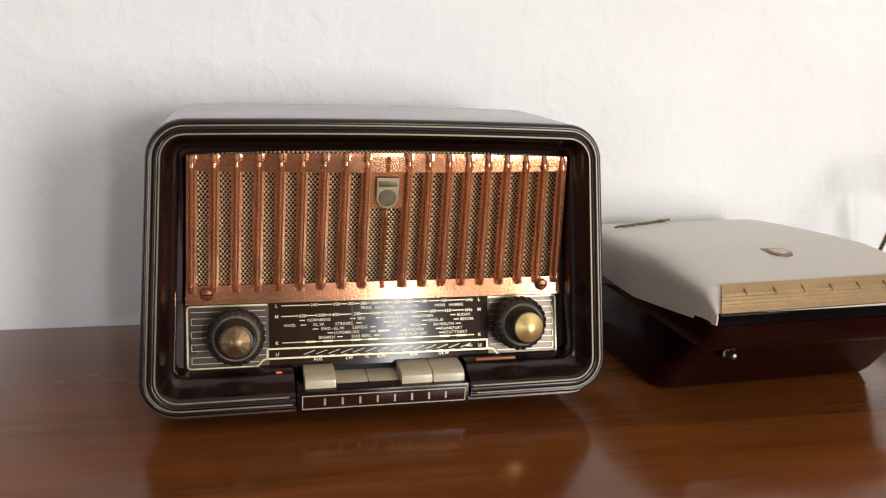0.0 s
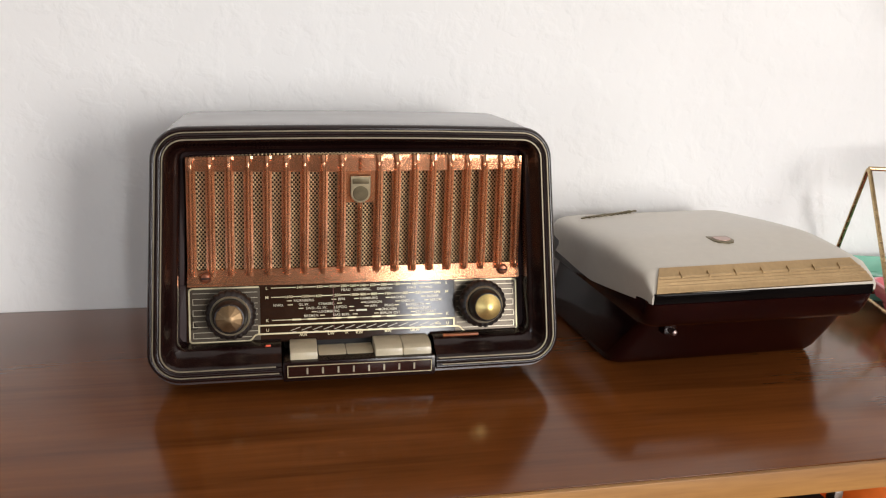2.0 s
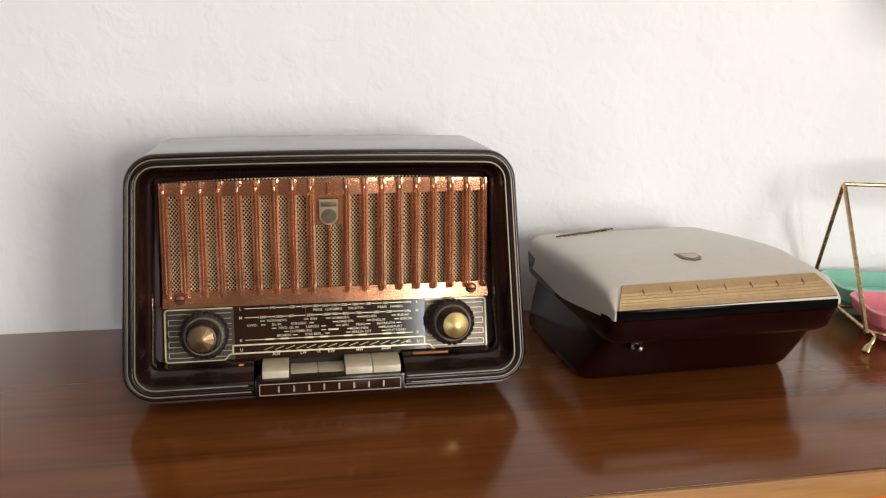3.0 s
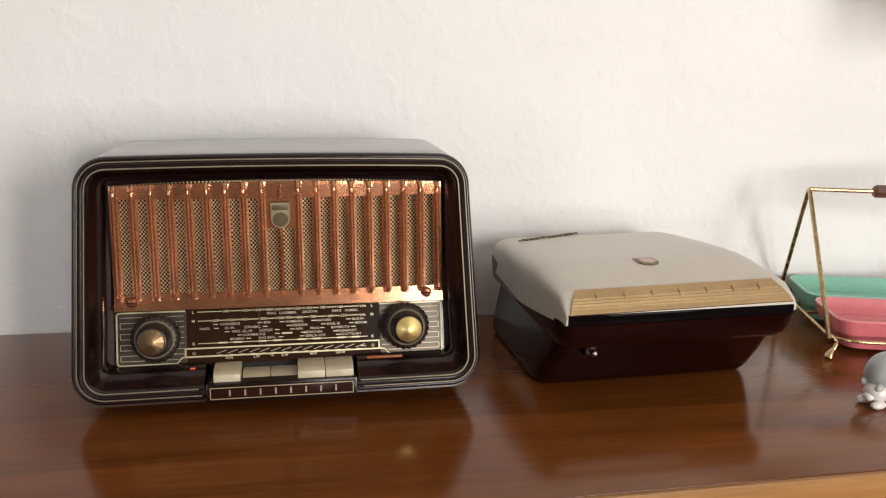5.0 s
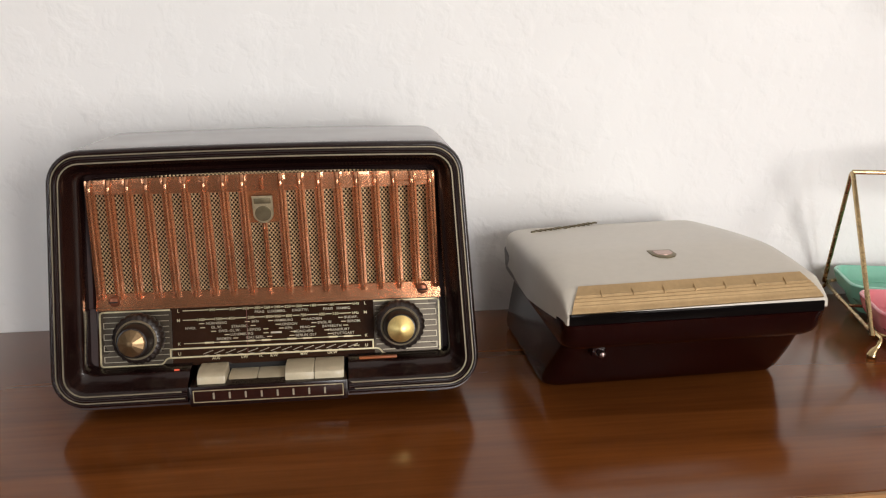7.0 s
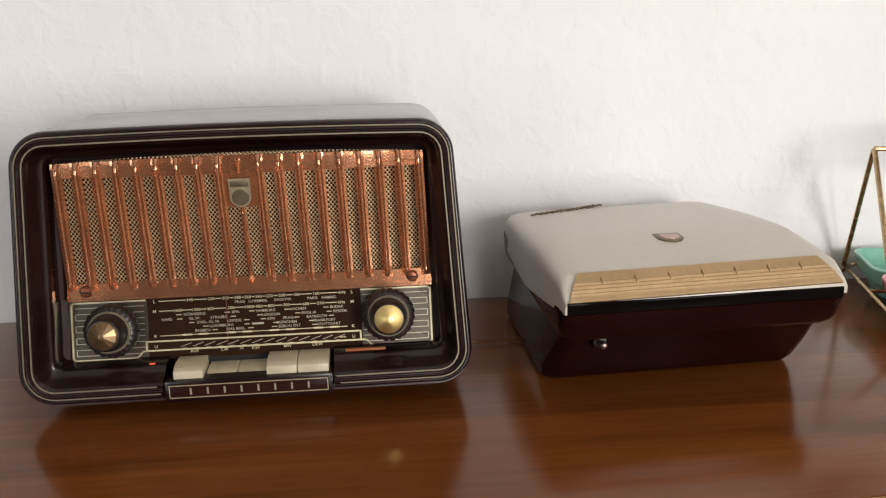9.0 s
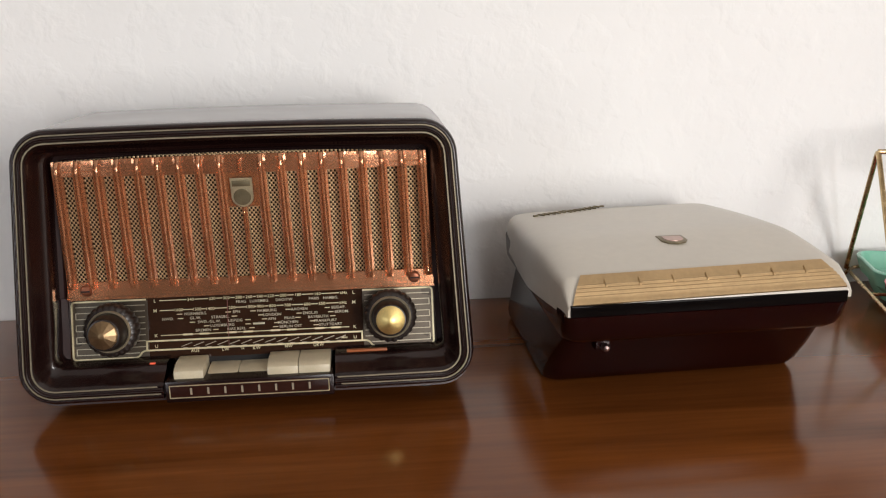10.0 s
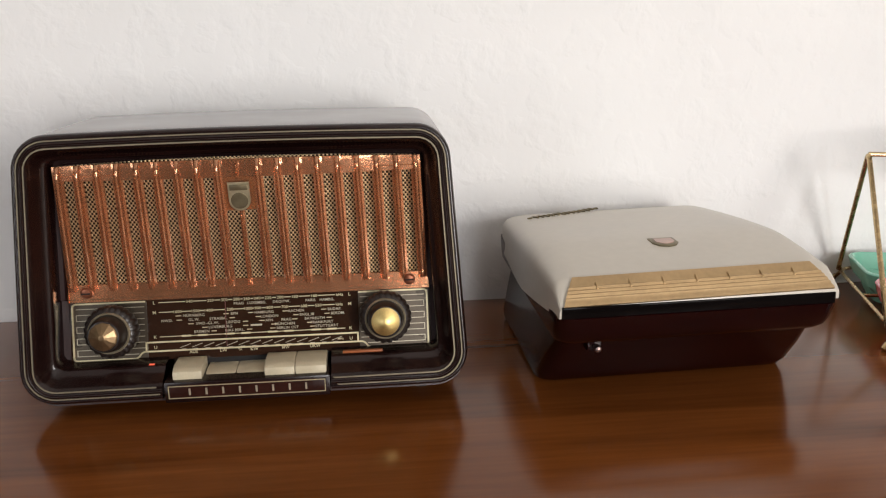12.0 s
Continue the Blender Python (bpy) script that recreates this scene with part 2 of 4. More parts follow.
def single(name, bm, mat, m=None, smooth=True, angle=35, **tags):
    ob = new(name, mesh_of(name, bm, mat, smooth, angle))
    if m is not None:
        ob.matrix_basis = m
    return tagged(ob, **tags)


def empty(name, m, **tags):
    ob = new(name)
    ob.matrix_basis = m
    ob.empty_display_size = 0.02
    return tagged(ob, **tags)


def box(x0, x1, y0, y1, z0, z1, bevel=0.0, segments=2, bm=None):
    bm = bm or bmesh.new()
    made = bmesh.ops.create_cube(bm, size=1, matrix=Matrix.Translation(((x0 + x1) / 2, (y0 + y1) / 2, (z0 + z1) / 2)) @ Matrix.Diagonal((x1 - x0, y1 - y0, z1 - z0, 1)))
    if bevel:
        edges = {e for v in made["verts"] for e in v.link_edges}
        bmesh.ops.bevel(bm, geom=list(edges), offset=bevel, segments=segments, affect="EDGES", profile=0.6)
    return bm


def loft(rings, closed=True, caps=(False, False), bm=None):
    """Skin over rings of points that all have one length."""
    bm = bm or bmesh.new()
    rows = [[bm.verts.new(p) for p in ring] for ring in rings]
    for a, b in zip(rows, rows[1:]):
        for k in range(len(a) if closed else len(a) - 1):
            j = (k + 1) % len(a)
            bm.faces.new((a[k], a[j], b[j], b[k]))
    if caps[0]:
        bm.faces.new(rows[0][::-1])
    if caps[1]:
        bm.faces.new(rows[-1])
    return bm


def lathe(profile, steps=40, wave=0.0, waves=0, bm=None):
    """Turned form round the local y axis; profile: (radius, y). wave: scalloped edge of the widest radii."""
    rings = []
    for r, y in profile:
        ring = []
        for k in range(steps):
            a = 2 * math.pi * k / steps
            q = r * (1 - wave * (0.5 + 0.5 * math.cos(waves * a)) ** 2) if waves else r
            ring.append((q * math.cos(a), y, q * math.sin(a)))
        rings.append(ring)
    return loft(rings, caps=(True, True), bm=bm)


def tube(points, radius, sides=10, bm=None, closed=False):
    """A bent wire through the points."""
    pts = [Vector(p) for p in points]
    rings = []
    side = None
    for k, p in enumerate(pts):
        a = pts[k - 1] if (k or closed) else p
        b = pts[(k + 1) % len(pts)] if (k < len(pts) - 1 or closed) else p
        t = (b - a).normalized()
        side = (t.orthogonal() if side is None else (side - t * side.dot(t))).normalized()
        up = t.cross(side)
        r = radius[k] if isinstance(radius, (list, tuple)) else radius
        rings.append([p + r * (math.cos(2 * math.pi * j / sides) * side + math.sin(2 * math.pi * j / sides) * up) for j in range(sides)])
    if closed:
        rings.append(rings[0])
    return loft(rings, caps=(not closed, not closed), bm=bm)


def rounded(points, radius, steps=6):
    """The polyline with its inner corners rounded off."""
    pts = [Vector(p) for p in points]
    out = [pts[0]]
    for a, p, b in zip(pts, pts[1:], pts[2:]):
        r = min(radius, (a - p).length / 2, (b - p).length / 2)
        s, e = p + (a - p).normalized() * r, p + (b - p).normalized() * r
        for k in range(steps + 1):
            t = k / steps
            out.append(s * (1 - t) ** 2 + p * 2 * t * (1 - t) + e * t * t)
    return out + [pts[-1]]


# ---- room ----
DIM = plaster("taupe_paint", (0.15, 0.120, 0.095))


def wall_with_holes(name, x0, x1, y0, y1, z0, z1, holes):
    """A thick wall along x with openings cut through it: piers, sills and lintels as one mesh."""
    bm = bmesh.new()
    at = x0
    for hx0, hx1, hz0, hz1 in sorted(holes):
        box(at, hx0, y0, y1, z0, z1, bm=bm)
        box(hx0, hx1, y0, y1, z0, hz0, bm=bm)
        box(hx0, hx1, y0, y1, hz1, z1, bm=bm)
        at = hx1
    box(at, x1, y0, y1, z0, z1, bm=bm)
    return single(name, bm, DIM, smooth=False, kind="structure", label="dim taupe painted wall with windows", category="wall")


FLOOR_Z, CEIL_Z = -0.78, 1.72
X0, X1 = -2.6, 2.4
single("floor", box(X0, X1, BACK, 0.0, FLOOR_Z - 0.05, FLOOR_Z), FLOOR, smooth=False, kind="structure", label="brown oak floor of the room", category="floor")
single("ceiling", box(X0, X1, BACK, 0.0, CEIL_Z, CEIL_Z + 0.08), WHITE_PAINT, smooth=False, kind="structure", label="plain white painted ceiling", category="ceiling")
single("wall_north", box(X0, X1, 0.0, 0.15, FLOOR_Z - 0.05, CEIL_Z + 0.08), WALL, smooth=False, kind="structure", label="white painted rough plaster wall behind the shelf", category="wall")
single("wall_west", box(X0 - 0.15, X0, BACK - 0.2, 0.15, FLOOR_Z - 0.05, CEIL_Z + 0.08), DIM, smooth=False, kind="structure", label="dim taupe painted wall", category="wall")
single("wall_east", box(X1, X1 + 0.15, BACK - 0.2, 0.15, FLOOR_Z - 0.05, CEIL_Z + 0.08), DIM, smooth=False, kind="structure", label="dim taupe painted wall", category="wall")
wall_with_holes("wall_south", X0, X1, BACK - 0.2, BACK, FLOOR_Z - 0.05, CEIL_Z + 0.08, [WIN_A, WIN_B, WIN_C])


def window(name, hole):
    x0, x1, z0, z1 = hole
    w = empty(name, pose(0, BACK - 0.10, 0), kind="structure", label="white painted wooden window", category="window")
    for a, b, c, d in ((x0, x0 + 0.012, z0, z1), (x1 - 0.012, x1, z0, z1), (x0 + 0.012, x1 - 0.012, z0, z0 + 0.05), (x0 + 0.012, x1 - 0.012, z1 - 0.05, z1)):
        part("window_frame", box(a, b, 0.12, 0.16, c, d, 0.004), WHITE_PAINT, w)
    return w


window("window_1", WIN_A)
window("window_2", WIN_B)
# unseen third window, added round the fill light on the left
window("fill_window", WIN_C)

# ---- shelf board ----
SH0, SH1, DEEP, THICK = -0.95, 1.05, 0.3245, 0.0168
side = empty("sideboard", pose(0, 0, 0), label="low sideboard with a glossy mahogany veneer top and pale front edge", category="sideboard")
part("top_board", box(SH0, SH1, -DEEP + 0.003, -0.0005, -THICK, 0.0, 0.0008), TABLETOP, side, "glossy reddish brown mahogany veneer")
part("front_edge", box(SH0, SH1, -DEEP - 0.0005, -DEEP + 0.003, -THICK, -0.0004, 0.0008), EDGE, side, "pale bare wooden edging")
part("lower_board", box(SH0 + 0.02, SH1 - 0.02, -DEEP + 0.003, -0.001, -0.26, -0.242, 0.001), TABLETOP, side)
part("back_panel", box(SH0 + 0.02, SH1 - 0.02, -0.012, -0.002, -0.242, -THICK), TABLETOP, side)
for a in (SH0, SH1 - 0.02):
    part("side_panel", box(a, a + 0.02, -DEEP + 0.003, -0.001, -0.26, -THICK, 0.001), TABLETOP, side)
for a in (SH0 + 0.04, SH1 - 0.08):
    for b in (-DEEP + 0.04, -0.06):
        part("leg", lathe([(0.012, 0), (0.02, 0.52)], 20), TABLETOP, side, m=pose(a + 0.02, b, FLOOR_Z, 90))

# ---- radio ----
RADIO = pose(0.0818, -0.1651, 0.0, 0, -0.6, -1.83)
radio = empty("radio", RADIO, label="vintage brown bakelite valve radio with copper ribbed grille on the sideboard", category="radio")
LEAN_F = 0.13


def lean(z):
    return (z - 0.172) * LEAN_F


def outline(d, n=10, top=0.1680, bottom=0.0107):
    """Rounded trapezoid of the cabinet seen from the front, d metres inside its edge; points as (x, z), from the foot of the left side round."""
    zt, zb = top - d, bottom + d
    half = lambda z: 0.1322 - (z - 0.0107) * 0.0430 - d
    r = max(0.0205 - d, 0.0045)
    corners = [(-1, zb, 180), (-1, zt, 90), (1, zt, 0), (1, zb, -90)]
    out = []
    for sx, z, start in corners:
        inner = z + r if z == zb else z - r
        cx = sx * (half(z) - r) + (0.0016 if sx > 0 else 0.0)
        ang = {(-1, True): (270, 180), (-1, False): (180, 90), (1, False): (90, 0), (1, True): (0, -90)}[(sx, z == zb)]
        for k in range(n + 1):
            a = radians(ang[0] + (ang[1] - ang[0]) * k / n)
            out.append((cx + r * math.cos(a), inner + r * math.sin(a)))
    full = []
    for k, p in enumerate(out):
        q = out[(k + 1) % len(out)]
        full.append(p)
        m = int(max(abs(q[0] - p[0]), abs(q[1] - p[1])) / 0.008)
        for j in range(1, m):
            full.append((p[0] + (q[0] - p[0]) * j / m, p[1] + (q[1] - p[1]) * j / m))
    bow = lambda x, z: 0.0016 * (1 - (x / 0.12) ** 2) if z > 0.12 else 0.0
    return [(x, z + bow(x, z) + (0.0045 * x if z < 0.05 else 0.0)) for x, z in full]


def even_outline(d, count=220, **kw):
    """The outline in a fixed number of points, so that rings of all offsets can be joined."""
    pts = outline(d, **kw)
    # start at the middle of the lower edge
    seg = [math.dist(a, b) for a, b in zip(pts, pts[1:] + pts[:1])]
    total = sum(seg)
    out, k, at = [], 0, 0.0
    for j in range(count):
        want = total * j / count
        while at + seg[k] < want:
            at += seg[k]
            k += 1
        f = (want - at) / seg[k]
        a, b = pts[k], pts[(k + 1) % len(pts)]
        out.append((a[0] + (b[0] - a[0]) * f, a[1] + (b[1] - a[1]) * f))
    return out


def ring(d, y, **kw):
    return [(x, y + lean(z), z) for x, z in even_outline(d, **kw)]


PROFILE = [(0.0014, 0.0090), (0.0006, 0.0058), (0.0004, 0.0036), (0.0006, 0.0020), (0.0012, 0.0008), (0.0018, 0.0003), (0.0026, 0.0001), (0.0032, 0.0003), (0.0035, 0.0012), (0.0042, 0.0012), (0.0045, 0.0003),
           (0.0051, -0.0002), (0.0056, -0.0004), (0.0061, 0.0000), (0.0066, -0.0004), (0.0071, -0.0003), (0.0075, 0.0002), (0.0078, 0.0011), (0.0086, 0.0011), (0.0089, 0.0003),
           (0.0096, 0.0009), (0.0104, 0.0022), (0.0114, 0.0046), (0.0126, 0.0074), (0.0138, 0.0096), (0.0149, 0.0108), (0.0158, 0.0113), (0.0165, 0.0119), (0.0170, 0.0130), (0.0173, 0.0152), (0.0174, 0.0260)]
frame_bm = loft([ring(d, y) for d, y in PROFILE])
for sx in (-1, 1):
    bmesh.ops.bisect_plane(frame_bm, geom=frame_bm.verts[:] + frame_bm.edges[:] + frame_bm.faces[:], plane_co=(sx * 0.0500, 0, 0), plane_no=(1, 0, 0))
cut = [f for f in frame_bm.faces if abs(f.calc_center_median().x) < 0.0500 and f.calc_center_median().z < 0.035]
bmesh.ops.delete(frame_bm, geom=cut, context="FACES")
part("front_frame", frame_bm, BAKELITE, radio, "dark brown bakelite surround with fine ridges")


def gold_line(d0, d1, y):
    """A thin gilt line let into the surround, broken below by the key block."""
    a, b = even_outline(d0), even_outline(d1)
    bm = bmesh.new()
    pts = [[bm.verts.new((p[0], yy + lean(p[1]), p[1])) for p in line] for line, yy in ((a, y), (b, y))]
    for k in range(len(a)):
        j = (k + 1) % len(a)
        if a[k][1] < 0.03 and abs(a[k][0]) < 0.0515 or a[j][1] < 0.03 and abs(a[j][0]) < 0.0515:
            continue
        bm.faces.new((pts[0][k], pts[0][j], pts[1][j], pts[1][k]))
    for v in [v for v in bm.verts if not v.link_faces]:
        bm.verts.remove(v)
    done = bmesh.ops.extrude_face_region(bm, geom=list(bm.faces))
    for v in done["geom"]:
        if isinstance(v, bmesh.types.BMVert):
            v.co.y -= 0.0006
    return bm


part("gilt_line", gold_line(0.0035, 0.0042, 0.0011), GOLD_LINE, radio, "fine gilt line")
part("gilt_line", gold_line(0.0078, 0.0086, 0.0010), GOLD_LINE, radio, "fine gilt line")

# body behind the surround: shoulders first, then tapering to the back
BODY = [(0.0120, 0.0075), (0.0016, 0.0075), (0.0010, 0.0110), (0.0009, 0.030), (0.0014, 0.070), (0.0022, 0.104), (0.0036, 0.114), (0.0080, 0.119), (0.020, 0.1205)]
rows = []
for d, y in BODY:
    f = min(1.0, max(0.0, y - 0.010) / 0.05)
    rows.append([(x, y + lean(z) * (1 - f), z) for x, z in even_outline(d, bottom=0.0062)])
part("cabinet", loft(rows, caps=(False, True)), SATIN, radio, "satin brown bakelite cabinet")
for x, zlow in ((-0.105, 0.0011), (0.105, -0.0011)):
    for y in (0.012, 0.095):
        part("foot", lathe([(0.007, 0.0), (0.008, 0.002), (0.008, 0.014 - zlow)], 20), BLACK, radio, m=pose(x, y, zlow, 90))
part("baffle", box(-0.113, 0.113, 0.024, 0.028, 0.020, 0.156), BROWN_FELT, radio, "dark brown baffle board")

# cheeks beside the dial, between its ends and the surround
for sx in (-1, 1):
    edge = [(sx * 0.1112 + 0.0015, 0.0066, 0.0225), (sx * 0.1112 + 0.0015, 0.0150, 0.0655)]
    rim_pts = [(sx * 0.1205 + 0.0008, 0.0030, 0.0200), (sx * 0.1180 + 0.0008, 0.0112, 0.0655)]
    front = [edge[0], rim_pts[0], rim_pts[1], edge[1]]
    part("dial_cheek", loft([front, [(x, y + 0.004, z) for x, y, z in front]], caps=(True, True)), BROWN_FELT, radio, "dark brown cheek beside the dial", smooth=False)

# dark lining between the surround and the grille, above the dial only
rows = []
for d, y in ((0.0160, 0.0190), (0.0198, 0.0200), (0.0203, 0.0230)):
    rows.append([(x, y + (max(z, 0.066) - 0.152) * 0.10, max(z, 0.0655)) for x, z in even_outline(d)])
part("grille_lining", loft(rows), BROWN_FELT, radio, "dark brown lining")

# grille
GZ0, GZ1, SLOT0, SLOT1 = 0.0638, 0.1488, 0.0741, 0.1398


def gy(x, z, off=0.0):
    """Depth of the grille: leaning forwards, and bulging in the middle."""
    z2 = min(max(z, 0.0741), 0.1460)
    back = max(0.0, z - 0.1460) ** 2 * 5 - max(0.0, 0.0741 - z) * 0.21
    return 0.0130 - (z2 - 0.070) * (0.078 + 0.090 * (1 - (x / 0.109) ** 2)) + off + back


def gx(u, z):
    """Across the grille, u from -1 to 1; it widens downwards."""
    return 0.0019 + u * (0.1101 - (z - 0.065) * 0.040)


def sheet(u0, u1, z0, z1, off, thick, nu=40, nz=6, arch=0.0, upright=None):
    """A bent sheet of the grille's form with thickness; upright: its front stands as it does at that height."""
    bm = bmesh.new()
    us = [u0 + (u1 - u0) * k / nu for k in range(nu + 1)]
    front, back = [], []
    for j in range(nz + 1):
        f = j / nz
        fr, bk = [], []
        for u in us:
            z = z0 + (z1 - z0) * f + arch * f * (1 - u * u)
            x = gx(u, z)
            fr.append(bm.verts.new((x, gy(x, upright or z, off), z)))
            bk.append(bm.verts.new((x, gy(x, z, off + thick), z)))
        front.append(fr)
        back.append(bk)
    for j in range(nz):
        for k in range(nu):
            bm.faces.new((front[j][k], front[j][k + 1], front[j + 1][k + 1], front[j + 1][k]))
            bm.faces.new((back[j][k], back[j + 1][k], back[j + 1][k + 1], back[j][k + 1]))
    for k in range(nu):
        bm.faces.new((front[0][k], back[0][k], back[0][k + 1], front[0][k + 1]))
        bm.faces.new((front[nz][k], front[nz][k + 1], back[nz][k + 1], back[nz][k]))
    for j in range(nz):
        bm.faces.new((front[j][0], front[j + 1][0], back[j + 1][0], back[j][0]))
        bm.faces.new((front[j][nu], back[j][nu], back[j + 1][nu], front[j + 1][nu]))
    return bm


ARCH = 0.0030
grille = part("grille", sheet(-1, 1, GZ0, SLOT0, 0.0, 0.0018), COPPER, radio, "translucent copper coloured ribbed plastic grille")
part("top_rail", sheet(-1, 1, SLOT1, 0.1484, 0.0, 0.0018, arch=ARCH * 0.8), COPPER, grille)
part("rail_moulding", sheet(-1, 1, 0.1404, 0.1424, -0.0006, 0.0012, nz=2, arch=ARCH * 0.4, upright=0.1424), COPPER, grille)
part("rail_moulding", sheet(-1, 1, 0.1434, 0.1466, -0.0006, 0.0012, nz=2, arch=ARCH * 0.7, upright=0.1450), COPPER, grille)
part("speaker_mesh", sheet(-0.985, 0.985, 0.0725, GZ1 - 0.0009, 0.0052, 0.0008, nu=60, nz=20, arch=ARCH * 1.2), MESH, radio, "fine brass expanded metal mesh")


def bar(u, z0, z1, wide=0.0029):
    """One upright of the grille: a flat strip with a rounded rib on it, ended below by a bead."""
    rib = wide * 0.55
    section = [(rib * math.cos(math.pi * (1 - q / 12)), -0.0006 - 0.0027 * math.sin(math.pi * q / 12) ** 0.8) for q in range(13)]
    section = [(-wide, 0.0016), (-wide, -0.0003)] + section + [(wide, -0.0003), (wide, 0.0016)]
    rings = []
    steps = 22
    for j in range(steps + 1):
        z = z0 + (z1 - z0) * j / steps
        x = gx(u, z)
        lift = 1.0
        if j <= 1:
            lift = 0.35 if j == 0 else 1.25
        if j >= steps - 1:
            lift = 0.8 if j == steps - 1 else 0.1
        rings.append([(x + a, gy(x, z) + (b * lift if b < 0 else b) - 0.0002, z) for a, b in section])
    return loft(rings, caps=(True, True))


for k in range(19):
    u = (k - 9) / 9 * 0.972
    if k == 9:
        part("grille_bar", bar(u, 0.0705, 0.1200, wide=0.0014), COPPER, grille)
        part("grille_bar", bar(u, 0.1405, 0.1490, wide=0.0014), COPPER, grille)
    else:
        part("grille_bar", bar(u, 0.0705, 0.1484 + ARCH * 0.8 * (1 - u * u)), COPPER, grille)
part("badge_plate", sheet(-0.110, 0.110, 0.1196, 0.1402, -0.0006, 0.0018, nu=8), COPPER, grille)

# badge: plain plaque with a disc and a tablet
badge = []
for k in range(25):
    a = math.pi + math.pi * k / 24
    badge.append((0.0063 * math.cos(a), 0.0063 + 0.0063 * math.sin(a)))
badge += [(0.0063, 0.0175), (-0.0063, 0.0175)]
BADGE = pose(0.0019, gy(0, 0.128) - 0.0014, 0.1200, -1, 0, 0) @ pose(0, 0, 0, 9.5)
bm = loft([[(x, 0.0, z) for x, z in badge], [(x, -0.0008, z) for x, z in badge], [(x * 0.95, -0.0011, z * 0.97 + 0.0002) for x, z in badge]], caps=(True, True))
plaque = part("badge", bm, PEWTER, radio, "small pewter coloured badge", m=BADGE)
part("disc", lathe([(0.0050, 0.0), (0.0050, -0.0005), (0.0047, -0.0008), (0.0030, -0.00085)], 32), PEWTER_DARK, plaque, m=pose(0, -0.0009, 0.0063))
part("tablet", box(-0.0052, 0.0052, -0.0016, -0.0009, 0.0128, 0.0163, 0.0003), PEWTER_DARK, plaque)
for x in (-0.0965, 0.1000):
    screw = part("grille_screw", lathe([(0.0036, 0.0), (0.0036, -0.0014), (0.0026, -0.0026), (0.0010, -0.0030)], 24), SCREW, radio, "copper coloured screw", m=pose(x, gy(x, 0.069) - 0.0002, 0.0700))
    part("slot", box(-0.0026, 0.0026, -0.0033, -0.0024, -0.0004, 0.0004), BLACK, screw)

# dial: a glass plate leaning back, with its print on it
DIAL_M = pose(0.0015, 0.0058, 0.0271, -15.5) @ Matrix.Diagonal((1, 1, 0.955, 1))
DW, DH = 0.1110, 0.0380
dial = part("dial", box(-DW, DW, 0.0, 0.003, -0.0012, DH), DIAL, radio, "dark glass tuning dial with cream lettering", m=DIAL_M)
for x0, x1 in ((-0.1100, -0.0645), (0.0660, 0.1100)):
    part("end_field", box(x0, x1, -0.0003, 0.0, 0.0008, 0.0369), DIAL_GREY, dial)


def strokes(lines, width, y0, y1):
    """Flat printed strokes along polylines (x, z)."""
    bm = bmesh.new()
    for line in lines:
        for (xa, za), (xb, zb) in zip(line, line[1:]):
            d = Vector((xb - xa, zb - za))
            d.normalize()
            nx, nz = -d.y * width / 2, d.x * width / 2
            ex, ez = d.x * width * 0.4, d.y * width * 0.4
            q = [(xa - ex + nx, za - ez + nz), (xb + ex + nx, zb + ez + nz), (xb + ex - nx, zb + ez - nz), (xa - ex - nx, za - ez - nz)]
            a = [bm.verts.new((x, y0, z)) for x, z in q]
            b = [bm.verts.new((x, y1, z)) for x, z in q]
            bm.faces.new(a[::-1])
            bm.faces.new(b)
            for k in range(4):
                bm.faces.new((a[k], a[(k + 1) % 4], b[(k + 1) % 4], b[k]))
    return bm


def soft_corner(points, r):
    return [(v.x, v.y) for v in (Vector((p[0], p[1])) for p in [(q.x, q.y) for q in rounded([(x, z, 0) for x, z in points], r, 4)])]


ROW = {"L": 0.0360, "L2": 0.0332, "M": 0.0296, "a": 0.0268, "b": 0.0240, "c": 0.0213, "d": 0.0186, "e": 0.0160, "K": 0.0137, "U1": 0.0104, "U": 0.0070, "U0": 0.0046, "low": 0.0031}
frame_lines = [
    soft_corner([(-0.0655, 0.0371), (-0.1092, 0.0371), (-0.1092, 0.0005), (-0.0705, 0.0005), (-0.0680, 0.0046), (0.0690, 0.0046), (0.0715, 0.0005), (0.1092, 0.0005), (0.1092, 0.0371), (0.0665, 0.0371)], 0.0024),
    [(-0.0655, 0.0046), (-0.0655, ROW["U1"]), (0.0650, ROW["U1"]), (0.0650, 0.0046)],
]
part("dial_border", strokes(frame_lines, 0.00100, -0.0011, -0.0006), CREAM, dial, "cream printed border")
hatch = []
for k in range(9):
    z = 0.0034 + k * 0.0038
    hatch.append([(-0.1070, z), (-0.0662 - (0.004 if z < 0.006 else 0), z)])
    hatch.append([(0.0672 + (0.004 if z < 0.006 else 0), z), (0.1072, z)])
    if k % 2 == 0:
        for x in (-0.1070, 0.1072):
            hatch.append([(x, z), (x, z + 0.0038 if k < 8 else z)])
for sign in (-1, 1):
    for h in hatch:
        if h[0] != h[1] and h[0][0] * sign > 0:
            part("end_line", strokes([h], 0.00042, -0.0009, -0.0005), SILVER_PRINT, dial)


